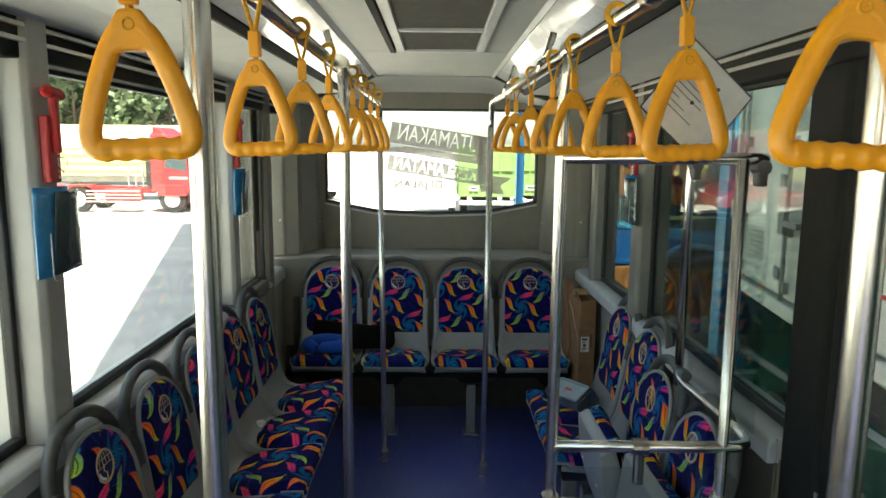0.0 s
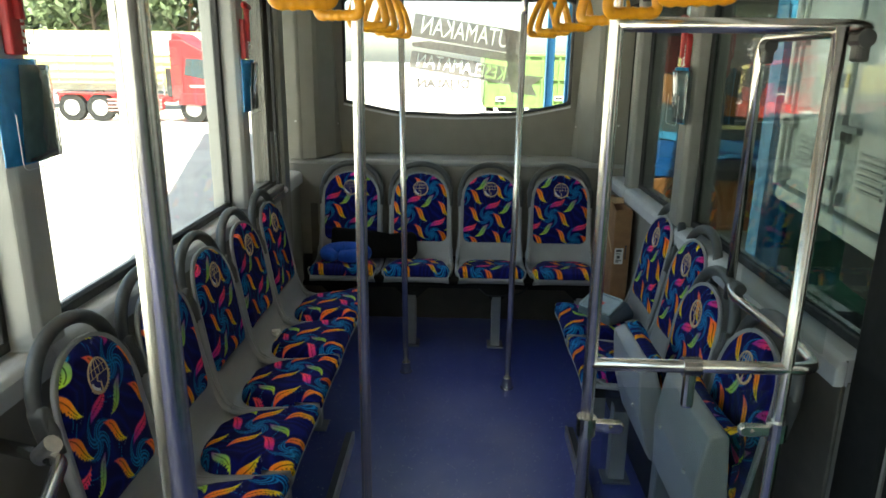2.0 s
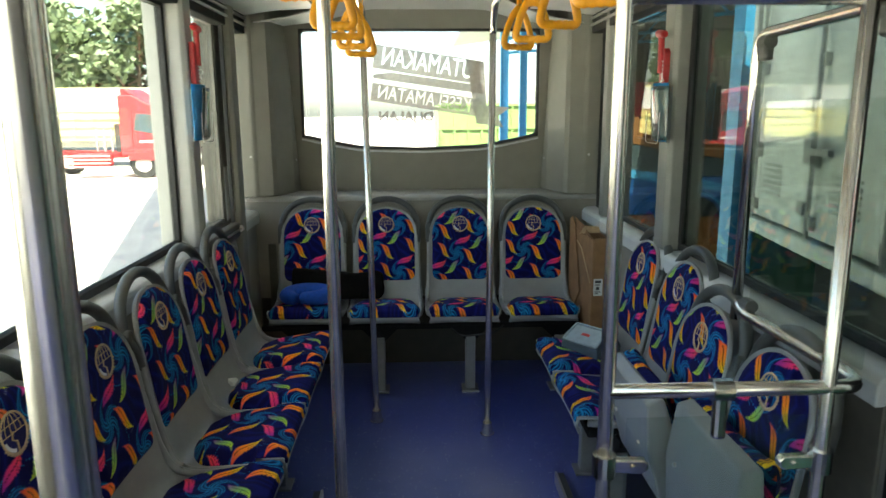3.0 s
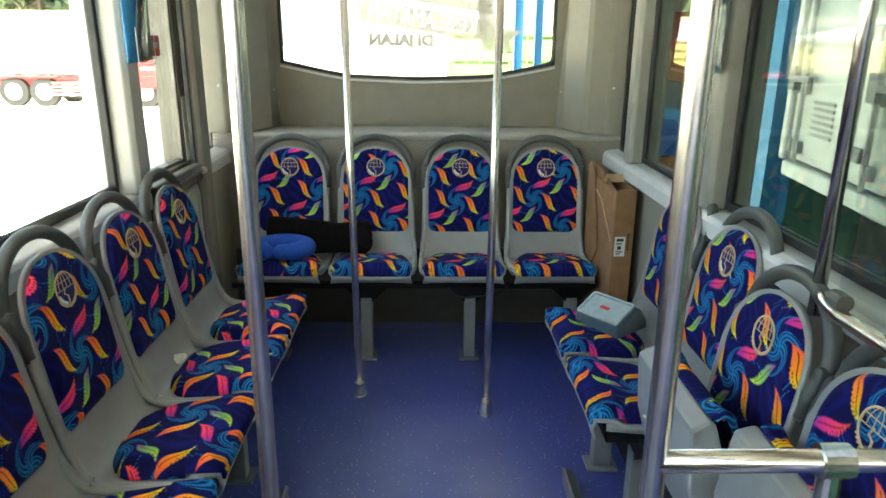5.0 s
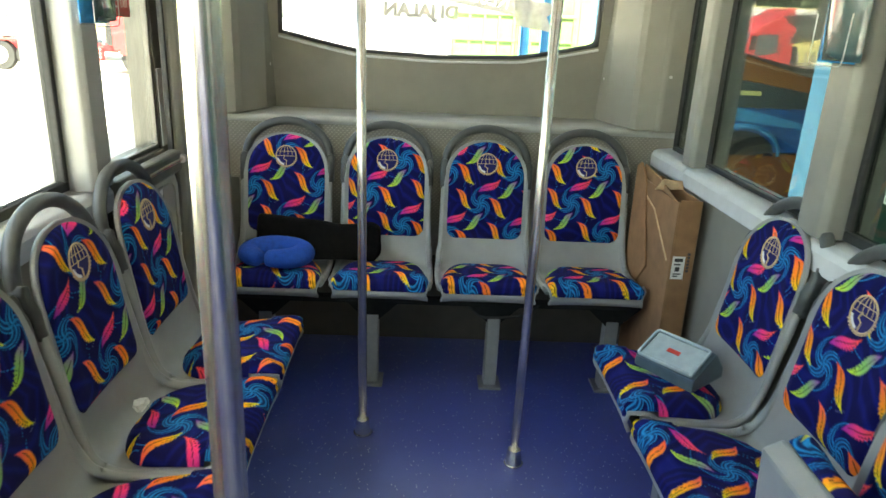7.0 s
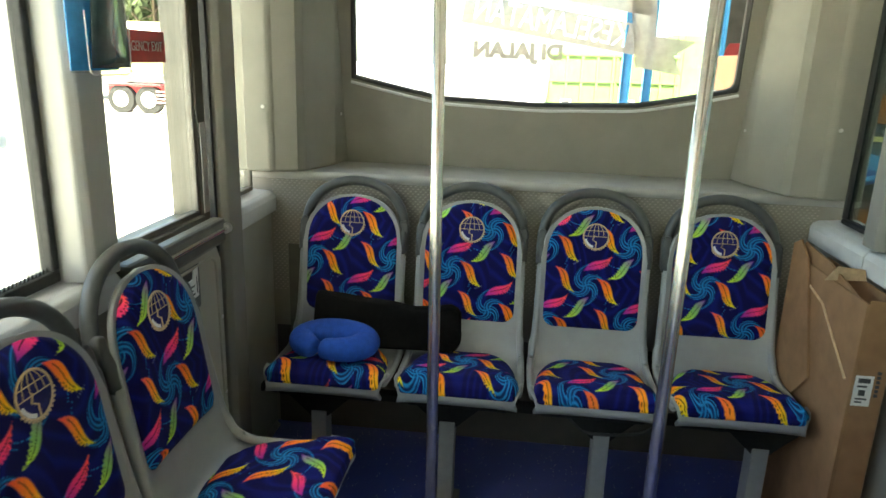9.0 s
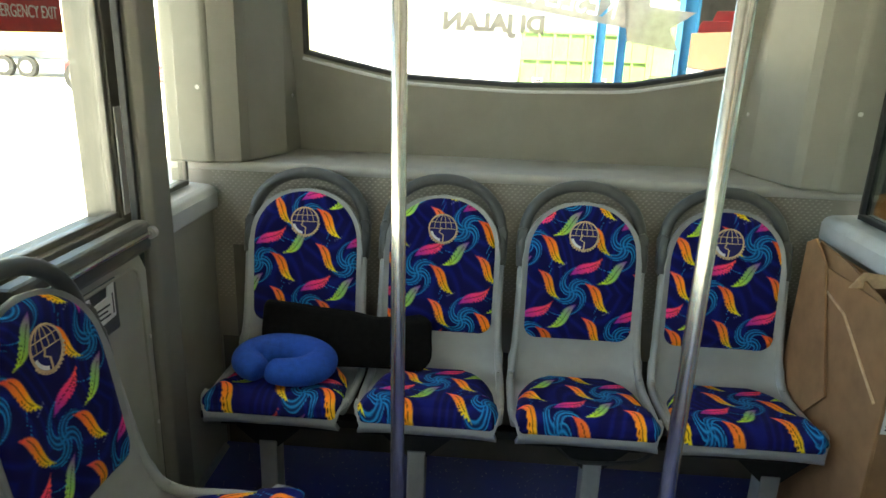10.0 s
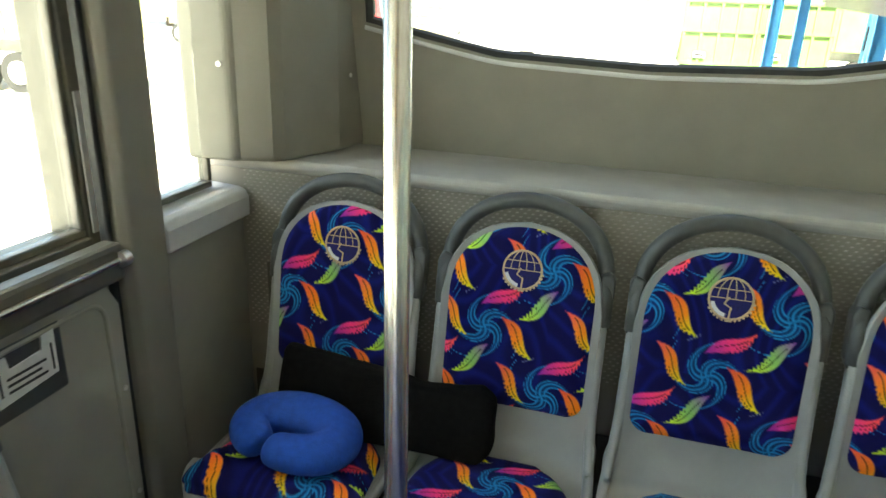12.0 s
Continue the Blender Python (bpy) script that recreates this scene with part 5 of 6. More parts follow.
def pouch(x, y, z, sgn):
    e = thing("leaflet_pouch", "clear pouch with blue leaflets fixed to the window pillar", "leaflet pouch", "leaflet pouches")
    b = bmesh.new()
    grid(8, 10, lambda u, v: (-0.095 + 0.17 * u, -0.02 - 0.022 * math.sin(math.pi * u) * (0.4 + v), -0.12 + 0.24 * v), b)
    p = part("leaflet", b, M_BLUEPK, e, "blue printed leaflet", smooth=True)
    md = p.modifiers.new("thick", "SOLIDIFY")
    md.thickness = 0.004
    b = bmesh.new()
    grid(8, 10, lambda u, v: (-0.045 + 0.155 * u, -0.028 - 0.024 * math.sin(math.pi * (0.25 + 0.75 * u)) * (0.4 + v), -0.115 + 0.222 * v), b)
    p = part("leaflet", b, M_DKPK, e, "grey backed leaflet", smooth=True)
    md = p.modifiers.new("thick", "SOLIDIFY")
    md.thickness = 0.003
    part("back_plate", box(-0.078, 0.082, -0.014, 0.0, -0.125, 0.11, 0.004), M_ACRYL, e, "clear acrylic back")
    part("wire_loop", tube(rounded([(-0.08, -0.05, 0.0), (-0.08, -0.05, -0.128), (0.075, -0.05, -0.128), (0.08, -0.05, 0.0)], 0.02, 4), 0.0014, 6), M_SILL, e, "pale edge bead")
    e.matrix_basis = Matrix.Translation((x, y, z)) @ Matrix.Rotation(radians(-90 if sgn > 0 else 90), 4, "Z")
    return e


hammer(-HALF + 0.05, 2.265, 1.90, -1)
pouch(-HALF + 0.05, 2.245, 1.642, -1)
hammer(-HALF + 0.05, 3.99, 1.89, -1)
pouch(-HALF + 0.05, 3.985, 1.637, -1)
hammer(HALF - 0.035, 3.775, 1.84, 1)
pouch(HALF - 0.035, 3.76, 1.628, 1)


# ---- outside ----
M_GROUND = mat("concrete_yard", (0.50, 0.48, 0.44), 0.85, scale=1.2, vary=0.12, bump=0.2, bump_scale=40)
M_GREENF = mat("green_floor_paint", (0.018, 0.13, 0.075), 0.45, scale=2.0, vary=0.2)
M_TRED = mat("truck_red", (0.42, 0.03, 0.035), 0.4, scale=3, vary=0.15)
M_TWHITE = mat("truck_white", (0.64, 0.64, 0.61), 0.45, scale=4, vary=0.12, bump=0.1, bump_scale=30)
M_TRUCKW = mat("box_white", (0.80, 0.79, 0.75), 0.42, scale=7, vary=0.14, bump=0.1, bump_scale=30)
M_PINKW = mat("faded_red", (0.55, 0.30, 0.28), 0.6, scale=6, vary=0.2)
M_TYEL = mat("truck_yellow", (0.66, 0.60, 0.24), 0.5, scale=3, vary=0.12)
M_TGREEN = mat("truck_green", (0.17, 0.28, 0.09), 0.5, scale=3, vary=0.12)
M_POST = mat("blue_paint", (0.06, 0.30, 0.55), 0.45, scale=6, vary=0.12)
M_CARBLUE = mat("car_blue", (0.012, 0.09, 0.30), 0.3, scale=3, vary=0.1, coat=0.5)
M_ORANGE = mat("orange_sheet", (0.26, 0.10, 0.03), 0.55, scale=4, vary=0.1)
M_TYRE = mat("tyre", (0.02, 0.02, 0.02), 0.8, scale=30, vary=0.3)
M_RIM = mat("truck_rim", (0.45, 0.44, 0.42), 0.5, scale=20, vary=0.2)
M_LEAF = mat("leaves", (0.12, 0.165, 0.075), 0.6, scale=1.5, vary=0.45)
M_BARK = mat("bark", (0.12, 0.09, 0.065), 0.9, scale=12, vary=0.3)
M_CABGLASS = mat("cab_glass", (0.06, 0.08, 0.09), 0.1, scale=4, vary=0.1, coat=0.5)
M_GREY = mat("grey_metal", (0.28, 0.28, 0.28), 0.5, scale=8, vary=0.2)

ob = link("ground", box(-400, 400, -400, 400, GROUND - 0.2, GROUND), M_GROUND)
tagged(ob, "sunlit pale concrete yard around the bus", "ground", kind="structure")
ob = link("workshop_floor", box(1.7, 30, -8, 16, GROUND - 0.1, GROUND + 0.03), M_GREENF)
tagged(ob, "green painted workshop floor beside the bus", "floor", kind="structure")
ob = link("road_marking", box(4.4, 4.55, -8, 15, GROUND + 0.03, GROUND + 0.034), M_TWHITE)
tagged(ob, "white painted line on the green floor", "marking", kind="structure")


def wheel(parent, x, y, r, w=0.3, axis="y"):
    t = part("wheel", disc(x, y, GROUND + r, r, w, 28, axis), M_TYRE, parent, "black tyre")
    off = (0, -w / 2 - 0.01, 0) if axis == "y" else (-w / 2 - 0.01, 0, 0)
    b = disc(x + off[0], y + off[1], GROUND + r, r * 0.58, 0.03, 24, axis)
    disc(x + off[0] * 1.2, y + off[1] + (-0.02 if axis == "y" else 0), GROUND + r, r * 0.2, 0.08, 16, axis, bm=b)
    part("rim", b, M_RIM, t)


def red_truck(m):
    """A tractor unit, built along +x with its flank to -y."""
    e = thing("truck", "red tractor truck with bare chassis parked in the yard", "truck")
    G = GROUND
    b = prism([(1.75, G + 0.85), (3.5, G + 0.85), (3.56, G + 1.55), (3.38, G + 2.5), (3.2, G + 2.72), (2.3, G + 3.2), (1.75, G + 3.2)], -1.2, 1.2, axis="y", bevel=0.06)
    part("cab", b, M_TRED, e, "red cab")
    part("side_window", prism([(2.3, G + 1.85), (3.2, G + 1.68), (3.15, G + 2.45), (2.4, G + 2.5)], -1.215, -1.19, axis="y"), M_CABGLASS, e, "dark cab window")
    part("door_seam", prism([(2.2, G + 1.0), (2.23, G + 1.0), (2.3, G + 2.6), (2.27, G + 2.6)], -1.212, -1.19, axis="y"), M_TYRE, e, "dark door seam")
    part("wing_mirror", box(3.3, 3.42, -1.45, -1.22, G + 1.9, G + 2.4, 0.03), M_TYRE, e, "black wing mirror")
    part("roof_fairing", prism([(1.78, G + 3.18), (2.35, G + 3.18), (1.95, G + 3.45), (1.78, G + 3.45)], -0.95, 0.95, axis="y", bevel=0.04), M_TRED, e)
    part("side_skirt", box(1.5, 1.74, -1.1, 1.1, G + 1.0, G + 2.1, 0.03), M_TYRE, e, "dark gap behind the cab")
    part("headlight", box(3.62, 3.78, -1.1, -0.75, G + 0.62, G + 0.8, 0.02), M_TWHITE, e, "white headlight")
    part("windscreen", prism([(3.53, G + 1.6), (3.58, G + 1.6), (3.41, G + 2.48), (3.36, G + 2.48)], -1.0, 1.0, axis="y"), M_CABGLASS, e, "dark windscreen")
    part("door_mark", box(2.5, 3.2, -1.215, -1.2, G + 1.38, G + 1.46), M_TWHITE, e)
    part("bumper", box(3.3, 3.68, -1.2, 1.2, G + 0.4, G + 0.9, 0.05), M_TRED, e)
    part("wheel_arch", prism([(1.95, G + 0.7), (3.2, G + 0.7), (3.05, G + 1.15), (2.1, G + 1.15)], -1.24, -1.1, axis="y", bevel=0.03), M_TRED, e)
    b = box(-3.3, 1.6, -0.5, -0.35, G + 0.75, G + 1.0)
    box(-3.3, 1.6, 0.35, 0.5, G + 0.75, G + 1.0, bm=b)
    for x in (-3.2, -1.8, -0.4, 0.9):
        box(x, x + 0.12, -0.5, 0.5, G + 0.78, G + 0.95, bm=b)
    part("chassis", b, M_TRED, e, "red chassis frame")
    part("tank", box(-0.2, 1.2, -1.15, -0.6, G + 0.45, G + 0.95, 0.08), M_TRED, e)
    b = bmesh.new()
    for k in range(4):
        box(-0.9, 1.3, -1.2, -1.15, G + 0.42 + k * 0.14, G + 0.48 + k * 0.14, bm=b)
    part("side_guard", b, M_PINKW, e, "faded red side guard bars")
    b = bmesh.new()
    for x in (0.5, 0.8, 1.1):
        box(x, x + 0.06, -0.5, -0.44, G + 1.0, G + 1.9, bm=b)
    box(0.5, 1.16, -0.5, -0.44, G + 1.45, G + 1.5, bm=b)
    part("rack", b, M_GREY, e)
    part("mudguard", box(-2.9, -0.7, -1.2, -0.75, G + 1.05, G + 1.12, 0.02), M_TRED, e)
    for x in (2.55, -1.25, -2.4):
        wheel(e, x, -1.0, 0.54)
        wheel(e, x, 1.0, 0.54)
    e.matrix_basis = m
    return e


red_truck(Matrix.Translation((-14.05, 30.9, GROUND)) @ Matrix.Scale(1.06, 4) @ Matrix.Translation((0, 0, -GROUND)))


def trailer(m, ln, material, label, stripe=True):
    e = thing("trailer", label, "trailer")
    G = GROUND
    b = box(0, ln, -1.25, 1.25, G + 1.3, G + 3.9, 0.03)
    part("box_body", b, material, e)
    b = bmesh.new()
    for k in range(int(ln / 0.9)):
        box(0.3 + k * 0.9, 0.38 + k * 0.9, -1.29, -1.25, G + 1.35, G + 3.85, bm=b)
    part("side_ribs", b, material, e)
    if material is M_TYEL:
        part("upper_panel", box(0.1, ln - 0.1, -1.30, -1.29, G + 2.75, G + 3.85), M_TWHITE, e, "cream upper side panel")
        for z in (1.6, 2.0, 2.4):
            part("side_rail", box(0.05, ln - 0.05, -1.33, -1.295, G + z, G + z + 0.07), material, e)
    if stripe:
        part("stripe", box(0, ln, -1.295, -1.29, G + 2.2, G + 2.6), M_TYEL, e, "yellow stripe")
    part("chassis", box(0.2, ln - 0.2, -0.6, 0.6, G + 0.95, G + 1.3), M_GREY, e)
    for x in (1.2, 2.4, ln - 3.4, ln - 2.2):
        wheel(e, x, -1.0, 0.5)
    e.matrix_basis = m
    return e


trailer(Matrix.Translation((-50, 40, 0)), 20, M_TWHITE, "long white box trailer with a yellow stripe")
trailer(Matrix.Translation((-25.5, 37.2, 0)), 16.5, M_TYEL, "cream and yellow tipper trailer standing in the yard", False)
trailer(Matrix.Translation((-22.0, 17.5, 0)) @ Matrix.Rotation(radians(8), 4, "Z"), 9, M_TYEL, "yellow tipper trailer standing in the yard", False)

# green container truck and pickup behind the bus
def green_truck(m):
    e = thing("truck", "green container truck parked behind the bus", "truck")
    G = GROUND
    b = box(-1.25, 1.25, 0, 7, G + 0.78, G + 3.0, 0.03)
    part("container", b, M_TGREEN, e)
    b = bmesh.new()
    for x in (-1.2, -0.62, -0.04, 0.54, 1.12):
        box(x, x + 0.09, -0.05, 0, G + 0.82, G + 2.95, bm=b)
    for z in (0.80, 1.9, 2.88):
        box(-1.25, 1.25, -0.06, -0.01, G + z, G + z + 0.1, bm=b)
    part("door_ribs", b, M_TGREEN, e)
    part("bumper", box(-1.2, 1.2, -0.1, 0.1, G + 0.42, G + 0.62, 0.02), M_GREY, e)
    part("chassis", box(-0.5, 0.5, 0.1, 8, G + 0.5, G + 0.78), M_TYRE, e)
    part("plate", box(-0.75, -0.35, -0.075, -0.06, G + 1.04, G + 1.24), M_TWHITE, e)
    part("plate_bar", box(-0.70, -0.40, -0.082, -0.076, G + 1.10, G + 1.18), M_INK, e)
    for x in (-0.95, 0.95):
        wheel(e, x, 1.0, 0.5, axis="x")
    e.matrix_basis = m


green_truck(Matrix.Translation((2.17, 30.0, 0)))
green_truck(Matrix.Translation((4.75, 31.0, 0)))
trailer(Matrix.Translation((6.3, 34.5, 0)), 9, M_TGREEN, "green container standing behind the yard", False)


def pickup(m):
    e = thing("pickup", "white pickup parked far back in the yard", "car")
    G = GROUND
    part("body", prism([(-2.3, G + 0.5), (2.3, G + 0.5), (2.3, G + 1.1), (1.0, G + 1.2), (0.5, G + 1.8), (-0.9, G + 1.8), (-1.0, G + 1.15), (-2.3, G + 1.1)], -0.85, 0.85, axis="y", bevel=0.05), M_TWHITE, e)
    part("side_window", prism([(-0.8, G + 1.25), (0.75, G + 1.25), (0.42, G + 1.7), (-0.8, G + 1.7)], -0.87, -0.84, axis="y"), M_CABGLASS, e)
    for x in (-1.4, 1.5):
        wheel(e, x, -0.75, 0.36, 0.22)
    e.matrix_basis = m


pickup(Matrix.Translation((-7.4, 38, 0)) @ Matrix.Rotation(radians(180), 4, "Z"))
pickup(Matrix.Translation((-0.1, 30.0, 0)) @ Matrix.Rotation(radians(90), 4, "Z"))


# blue steel canopy posts
def canopy_post(x, y, w=0.16, h=5.2):
    e = thing("canopy_post", "blue painted steel post of the workshop canopy", "post", "canopy posts")
    b = box(x - w, x + w, y - 0.02, y + 0.02, GROUND, GROUND + h)
    box(x - w, x - w + 0.025, y - w, y + w, GROUND, GROUND + h, bm=b)
    box(x + w - 0.025, x + w, y - w, y + w, GROUND, GROUND + h, bm=b)
    part("post", b, M_POST, e)
    part("base_plate", box(x - w * 1.6, x + w * 1.6, y - w * 1.6, y + w * 1.6, GROUND, GROUND + 0.06), M_POST, e)


for x, y, w in ((2.91, 6.95, 0.11), (2.40, 20.0, 0.11), (3.02, 20.6, 0.10), (3.9, 18, 0.16), (5.6, 25, 0.16)):
    canopy_post(x, y, w)

# canopy roof with trusses; its near sheets are added unseen to shade the bus
e = thing("workshop_canopy", "blue steel canopy roof over the green workshop floor", "canopy")
for x0, y0, y1 in ((1.35, -26, 1.0), (1.35, 9.6, 27)):
    part("roof_sheet", prism([(x0, 4.0), (x0, 4.1), (16, 6.3), (16, 6.2)], y0, y1, axis="y"), M_GREY, e, "grey roof sheets, the near ones added unseen for shade")
# unseen strip added to keep sun off the bus, gap beside it for light
part("roof_sheet", prism([(1.2, 3.98), (1.2, 4.08), (2.25, 4.23), (2.25, 4.13)], 1.0, 9.6, axis="y"), M_GREY, e, "grey roof sheets, the near ones added unseen for shade")
part("roof_sheet", prism([(3.3, 4.29), (3.3, 4.39), (16, 6.3), (16, 6.2)], 1.0, 9.6, axis="y"), M_GREY, e, "grey roof sheets, the near ones added unseen for shade")
# unseen sheet added high over the yard, only to cast the shade band
bm = prism([(-1.96, 0.8), (0.04, 0.8), (-6.0, 23.0), (-8.56, 22.6)], 6.45, 6.55, axis="z")
part("roof_sheet", bm, M_GREY, e, "unseen grey sheet added over the yard to cast shade")
for y in (-6, 0, 5, 10.2, 13.5, 18, 21.5, 25):
    bm = tube([(2.9, y, 4.05), (16, y, 6.05)], 0.06, 8)
    tube([(2.9, y, 3.6), (16, y, 4.6)], 0.05, 8, bm=bm)
    for k in range(8):
        x0 = 2.9 + k * 1.6
        tube([(x0, y, 3.6 + k * 0.12), (x0 + 0.8, y, 4.15 + k * 0.25)], 0.03, 6, bm=bm)
        tube([(x0 + 0.8, y, 4.15 + k * 0.25), (x0 + 1.6, y, 3.7 + k * 0.12)], 0.03, 6, bm=bm)
    part("truss", bm, M_POST, e, "blue steel truss")


def white_truck(m):
    """A box truck seen at its flank with side doors (facing -y), built along +x."""
    e = thing("truck", "white box truck with side doors, parked close beside the bus", "truck")
    G = GROUND
    part("box_body", box(0.0, 5.6, 0.0, 2.3, G + 1.80, G + 4.35, 0.03), M_TRUCKW, e)
    for x0, x1, rods, lv in ((0.06, 1.24, (0.20, 0.34), (0.50, 0.80)), (1.26, 2.44, (1.36, 2.30), (1.60, 1.95))):
        dr = part("door", box(x0, x1, -0.045, -0.002, G + 1.86, G + 4.28, 0.015), M_TRUCKW, e)
        for xr in rods:
            bm = tube([(xr, -0.08, G + 1.82), (xr, -0.08, G + 4.25)], 0.017, 8)
            for z in (1.88, 2.28, 2.9, 3.6):
                box(xr - 0.045, xr + 0.045, -0.085, -0.045, G + z, G + z + 0.08, bm=bm)
            part("lock_rod", bm, M_RIM, dr, "grey lock rod")
        bm = box(rods[0] - 0.04, rods[0] + 0.30, -0.125, -0.09, G + 2.36, G + 2.40)
        box(rods[0] - 0.05, rods[0] + 0.05, -0.12, -0.085, G + 2.30, G + 2.46, bm=bm)
        part("lock_handle", bm, M_GREY, dr, "dark lock handle")
        bm = bmesh.new()
        for k in range(6):
            box(lv[0], lv[1], -0.060, -0.045, G + 2.02 + k * 0.042, G + 2.038 + k * 0.042, bm=bm)
        part("louvres", bm, M_RIM, dr, "pressed louvres")
        for z in (1.95, 2.62, 3.4, 4.0):
            part("hinge", box(x1 - 0.10, x1 + 0.005, -0.072, -0.045, G + z, G + z + 0.09, 0.01), M_GREY, dr, "dark steel hinge")
    part("bottom_rail", box(-0.01, 5.6, -0.03, 0.10, G + 1.67, G + 1.78, 0.02), M_TRUCKW, e, "scuffed white bottom rail")
    part("corner_post", box(-0.03, 0.05, -0.055, 0.06, G + 1.79, G + 4.37, 0.012), M_TRUCKW, e)
    part("light_box", box(5.2, 5.5, -0.05, 0.02, G + 1.36, G + 1.50, 0.01), M_RED, e)
    part("chassis", box(0.1, 5.5, 0.55, 1.75, G + 1.0, G + 1.575), M_TYRE, e)
    for x in (1.0, 4.3):
        wheel(e, x, 0.25, 0.50)
        wheel(e, x, 2.0, 0.50)
    e.matrix_basis = m


white_truck(Matrix.Translation((2.74, 6.42, 0)) @ Matrix.Rotation(radians(-98), 4, "Z"))


def liveried_bus(x0, x1, y):
    """The flank of a parked bus, facing -y: orange skirt, blue waves, a wheel arch, a dark band and an orange roof line."""
    e = thing("parked_bus", "blue and orange liveried bus with wave stripes parked nearby", "bus")
    G = GROUND
    part("skirt", box(x0, x1, y, y + 2.2, G + 0.55, G + 1.27, 0.03), M_ORANGE, e, "orange brown skirt")
    part("flank", box(x0, x1, y - 0.004, y + 2.2, G + 1.275, G + 1.78, 0.02), M_CARBLUE, e, "deep blue flank")
    part("upper_flank", prism([(x0, G + 1.785), (x1, G + 1.785), (x1, G + 1.95), (x0 + 0.9, G + 2.12), (x0, G + 2.30)], y - 0.002, y + 2.2, axis="y"), M_CABGLASS, e, "dark window band")
    part("roof_line", prism([(x0, G + 2.31), (x0 + 0.9, G + 2.13), (x1, G + 1.96), (x1, G + 2.10), (x0 + 0.9, G + 2.42), (x0, G + 2.72)], y - 0.006, y + 2.2, axis="y"), M_ORANGE, e, "orange sloping roof line")
    top = [(x0 + (x1 - x0) * k / 12, G + 1.90 - 0.30 * (k / 12) ** 1.6) for k in range(13)]
    low = [(x, z - 0.16 + 0.10 * abs(k - 6) / 6) for k, (x, z) in enumerate(top)]
    part("wave_stripe", prism(top + low[::-1], y - 0.012, y - 0.007, axis="y"), M_POST, e, "light blue wave stripe")
    arc = [(3.62 + 0.40 * math.cos(a), G + 1.24 + 0.28 * math.sin(a)) for a in np.linspace(0, math.pi, 14)]
    part("wheel_arch", prism(arc, y - 0.016, y - 0.009, axis="y"), M_TYRE, e, "dark wheel arch")
    arc2 = [(3.62 + 0.46 * math.cos(a), y - 0.012, G + 1.24 + 0.34 * math.sin(a)) for a in np.linspace(0, math.pi, 14)]
    part("arch_lip", tube(arc2, 0.035, 8, flat=0.5), M_POST, e, "light blue arch lip")
    part("lettering", box(3.25, 3.75, y - 0.008, y - 0.004, G + 1.92, G + 1.97), M_TYEL, e, "yellow bar of lettering")
    for x in (x0 + 1.2, x1 - 0.3):
        wheel(e, x, y + 0.3, 0.46)
    return e


liveried_bus(2.35, 4.40, 9.75)
red_truck(Matrix.Translation((7.2, 22.5, 0)) @ Matrix.Rotation(radians(-120), 4, "Z"))
# dark backdrop; its stretch beside the bus is added unseen to block sky
bm = box(8.6, 8.8, -26, 30, GROUND, 5.2)
box(6.0, 8.8, 27.2, 27.4, GROUND, 5.2, bm=bm)
tagged(link("workshop_backdrop", bm, mat("workshop_backdrop", (0.10, 0.095, 0.085), 0.8, scale=2, vary=0.25)), "dark workshop backdrop under the canopy, lengthened unseen to block the sky", "wall", kind="structure")


# trees
def tree(x, y, h, seed):
    rng = random.Random(seed)
    e = thing("tree", "leafy green tree behind the yard", "tree", "trees behind the yard")
    bm = tube([(0, 0, 0), (0.1, 0.1, h * 0.3), (0.0, 0.2, h * 0.55)], [0.28, 0.2, 0.12], 8)
    tips = []
    for k in range(9):
        a = k * 0.9 + rng.random()
        z0 = h * rng.uniform(0.28, 0.5)
        tip = Vector((math.cos(a) * h * 0.28, math.sin(a) * h * 0.28, h * rng.uniform(0.36, 0.85)))
        tube([(0.05, 0.1, z0), tip * 0.5 + Vector((0, 0, z0 * 0.5)), tip], [0.1, 0.06, 0.03], 6, bm=bm)
        tips.append(tip)
    tips += [Vector((0, 0, h * 0.85)), Vector((0, 0.3, h * 0.65))]
    part("trunk", bm, M_BARK, e)
    verts, faces = [], []
    for k in range(4200):
        t = tips[rng.randrange(len(tips))]
        c = t + Vector((rng.gauss(0, 1), rng.gauss(0, 1), rng.gauss(0, 0.7))) * h * 0.085
        s = rng.uniform(0.2, 0.48)
        u = Vector((rng.gauss(0, 1), rng.gauss(0, 1), rng.gauss(0, 1))).normalized()
        v = u.orthogonal().normalized()
        i = len(verts)
        verts += [c - u * s, c + v * s * 0.5, c + u * s, c - v * s * 0.5]
        faces.append((i, i + 1, i + 2, i + 3))
    me = bpy.data.meshes.new("crown")
    me.from_pydata(verts, [], faces)
    me.materials.append(M_LEAF)
    cr = new("crown", me)
    cr.parent = e
    cr["kind"] = "stuff"
    e.matrix_basis = Matrix.Translation((x, y, GROUND))
    return e


tr = tree(-20, 52, 11, 1)
tree_two = tree(-31, 55, 12, 2)
spots = [(-26, 50, 1.0), (-37, 52, 1.1), (-44, 50, 1.2), (-52, 45, 1.1), (15, 44, 0.9), (24, 36, 1.0), (-60, 38, 1.2), (30, 28, 1.0)]
for i, (x, y, s) in enumerate(spots):
    src = (tr, tree_two)[i % 2]
    ob = copy_thing(src, Matrix.Translation((x, y, GROUND)) @ Matrix.Rotation(i * 1.3, 4, "Z") @ Matrix.Scale(s, 4))


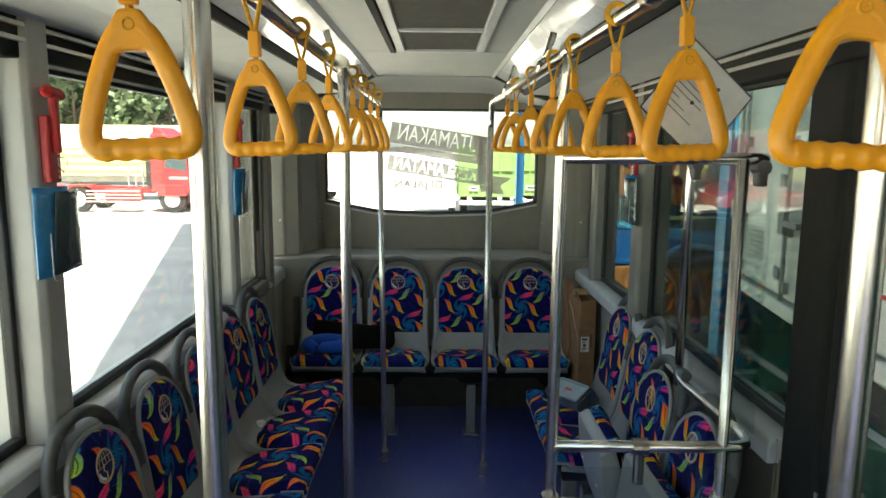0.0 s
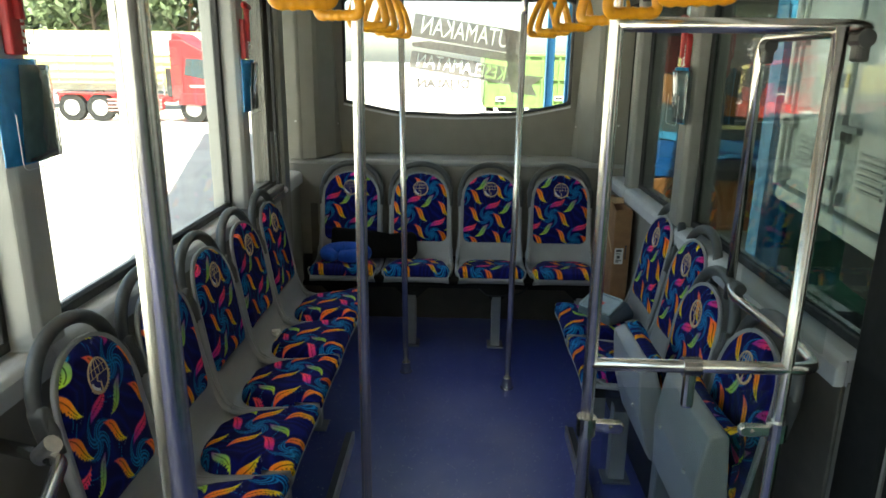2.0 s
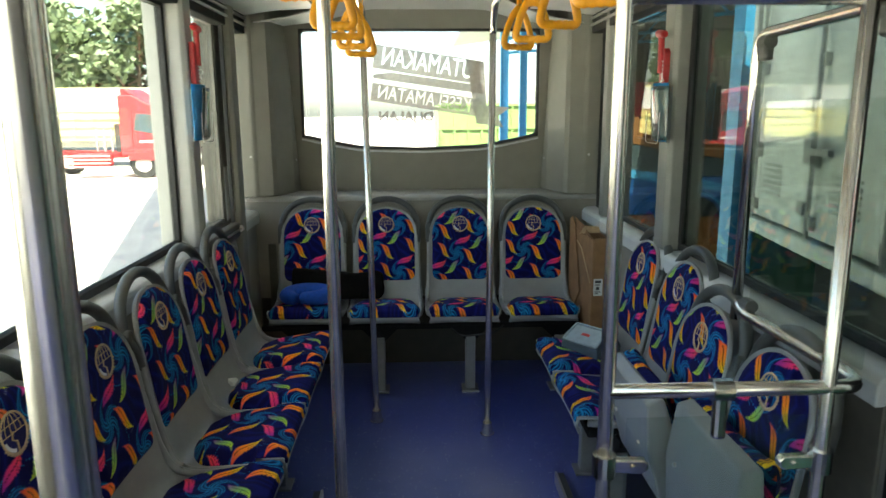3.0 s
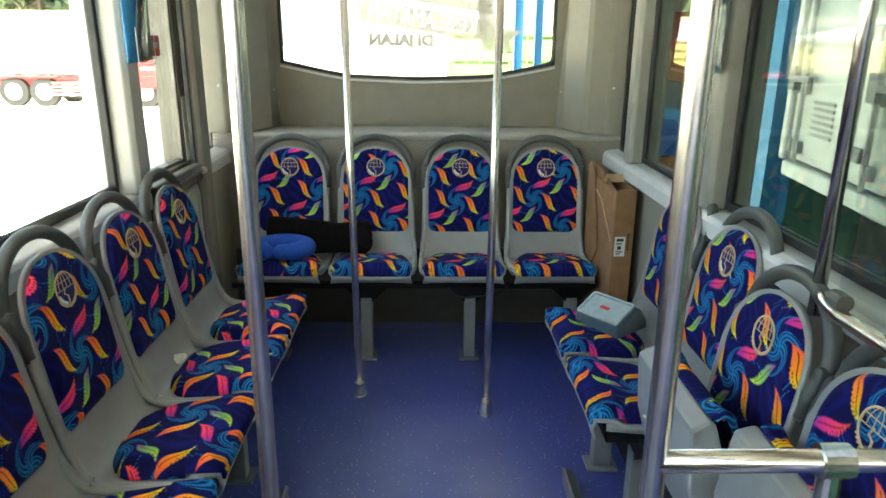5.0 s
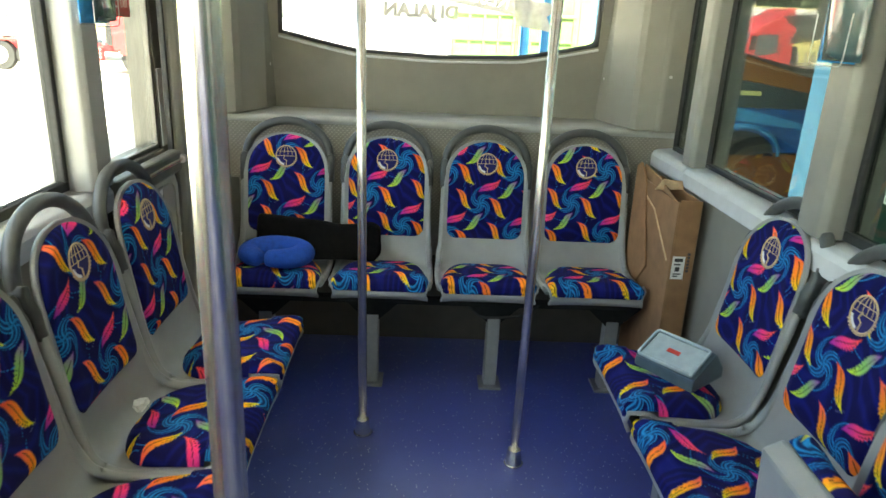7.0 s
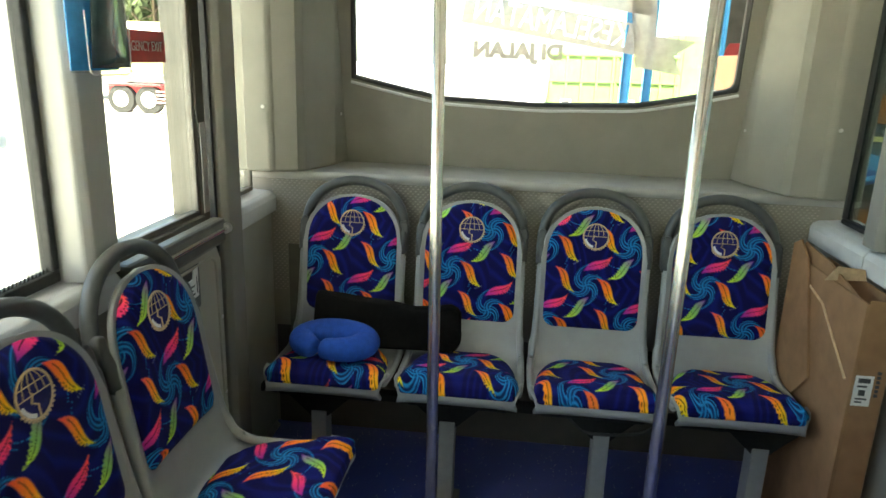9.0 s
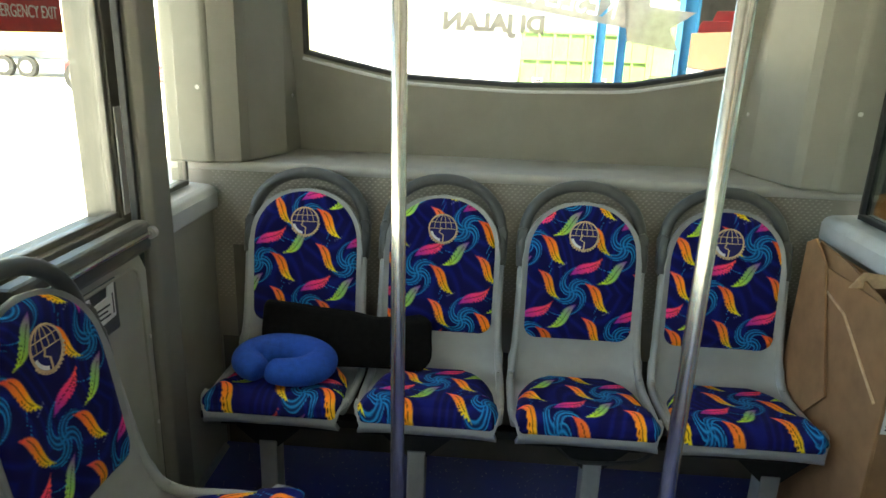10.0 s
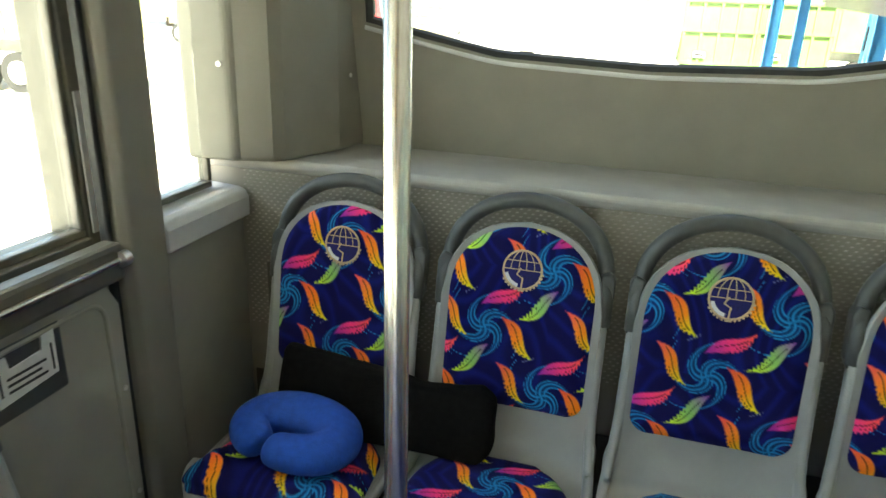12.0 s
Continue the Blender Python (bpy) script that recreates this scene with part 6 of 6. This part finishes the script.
# ---- writing on the rear window ----
def text_mesh(body, size, width, shear=0.0, bold=0.0):
    cu = bpy.data.curves.new("txt", "FONT")
    cu.body, cu.size, cu.align_x, cu.align_y = body, size, "CENTER", "CENTER"
    cu.extrude, cu.shear, cu.offset = 0.02, shear, bold
    ob = bpy.data.objects.new("txt", cu)
    scene.collection.objects.link(ob)
    bpy.context.view_layer.update()
    me = bpy.data.meshes.new_from_object(ob)
    bpy.data.objects.remove(ob)
    w = max(v.co.x for v in me.vertices) - min(v.co.x for v in me.vertices)
    h = max(v.co.y for v in me.vertices) - min(v.co.y for v in me.vertices)
    for v in me.vertices:
        v.co.x *= width / w
        v.co.y *= size / h
    return me


def on_glass(cx, cz, slope):
    """Local x to the left as seen from inside, y up, facing out of the bus."""
    y = rear_y(cz) + 0.027
    return Matrix.Translation((cx, y, cz)) @ Matrix.Rotation(slope, 4, "Y") @ Matrix.Rotation(math.pi, 4, "Z") @ Matrix.Rotation(math.pi / 2, 4, "X")


def cut_band(outline, body, size, width, slope, name, cx, cz):
    """A sticker band with its letters cut out."""
    bm = prism(outline, -0.001, 0.001, axis="z")
    me = bpy.data.meshes.new(name)
    bm.to_mesh(me)
    bm.free()
    band = bpy.data.objects.new(name, me)
    scene.collection.objects.link(band)
    cut = bpy.data.objects.new("cut", text_mesh(body, size, width))
    scene.collection.objects.link(cut)
    md = band.modifiers.new("cut", "BOOLEAN")
    md.operation, md.object, md.solver = "DIFFERENCE", cut, "EXACT"
    md.use_self = True
    bpy.context.view_layer.update()
    done = bpy.data.meshes.new_from_object(band.evaluated_get(bpy.context.evaluated_depsgraph_get()))
    bpy.data.objects.remove(band)
    bpy.data.objects.remove(cut)
    done.materials.clear()
    done.materials.append(M_STICKER)
    ob = new(name, done)
    ob.parent = rw
    ob["label"] = "grey sticker band with cut-out slogan letters"
    ob.matrix_basis = on_glass(cx, cz, slope)
    return ob


SL = math.atan2(0.105, 0.68)
cut_band([(-0.345, -0.076), (0.345, -0.076), (0.345, 0.070), (-0.345, 0.070)], "UTAMAKAN", 0.112, 0.58, SL, "sticker_band", 0.048, 1.935)
cut_band([(-0.345, -0.058), (0.345, -0.058), (0.345, 0.055), (-0.345, 0.055)], "KESELAMATAN", 0.086, 0.60, SL, "sticker_band", 0.025, 1.715)
b = prism([(-0.30, 1.872), (-0.18, 1.882), (0.40, 1.800), (0.40, 1.748), (-0.30, 1.848)], 5.330, 5.332, axis="y")
part("sticker_stripe", b, M_STICKER, rw, "grey sticker stripe")
b = prism([(0.30, 1.96), (0.41, 1.945), (0.425, 1.675), (0.58, 1.66), (0.50, 1.605), (0.535, 1.535), (0.36, 1.56), (0.33, 1.75)], 5.3325, 5.3345, axis="y")
part("sticker_arrow", b, M_STICKER, rw, "grey sticker arrow")
me = text_mesh("DI JALAN", 0.080, 0.355, bold=0.004)
me.materials.append(M_INKFILM)
ob = new("sticker_words", me)
ob.parent = rw
ob["label"] = "dark slogan letters"
ob.matrix_basis = on_glass(-0.095, 1.605, 0.01) @ Matrix.Scale(0.05, 4, (0, 0, 1))

# notice on the emergency door window
e = thing("exit_notice", "red notice stuck on the emergency door window", "notice")
part("plate", box(-0.002, 0.002, -0.13, 0.13, -0.042, 0.042, 0.001), M_RED, e)
me = text_mesh("EMERGENCY EXIT", 0.026, 0.225)
me.materials.append(M_WHITE)
ob = new("letters", me)
ob.parent = e
ob.matrix_basis = Matrix.Translation((0.0028, 0, 0)) @ Matrix.Rotation(math.pi / 2, 4, "Z") @ Matrix.Rotation(math.pi / 2, 4, "X") @ Matrix.Scale(0.02, 4, (0, 0, 1))
e.matrix_basis = Matrix.Translation((-GLASSX + 0.004, 4.35, 1.572))
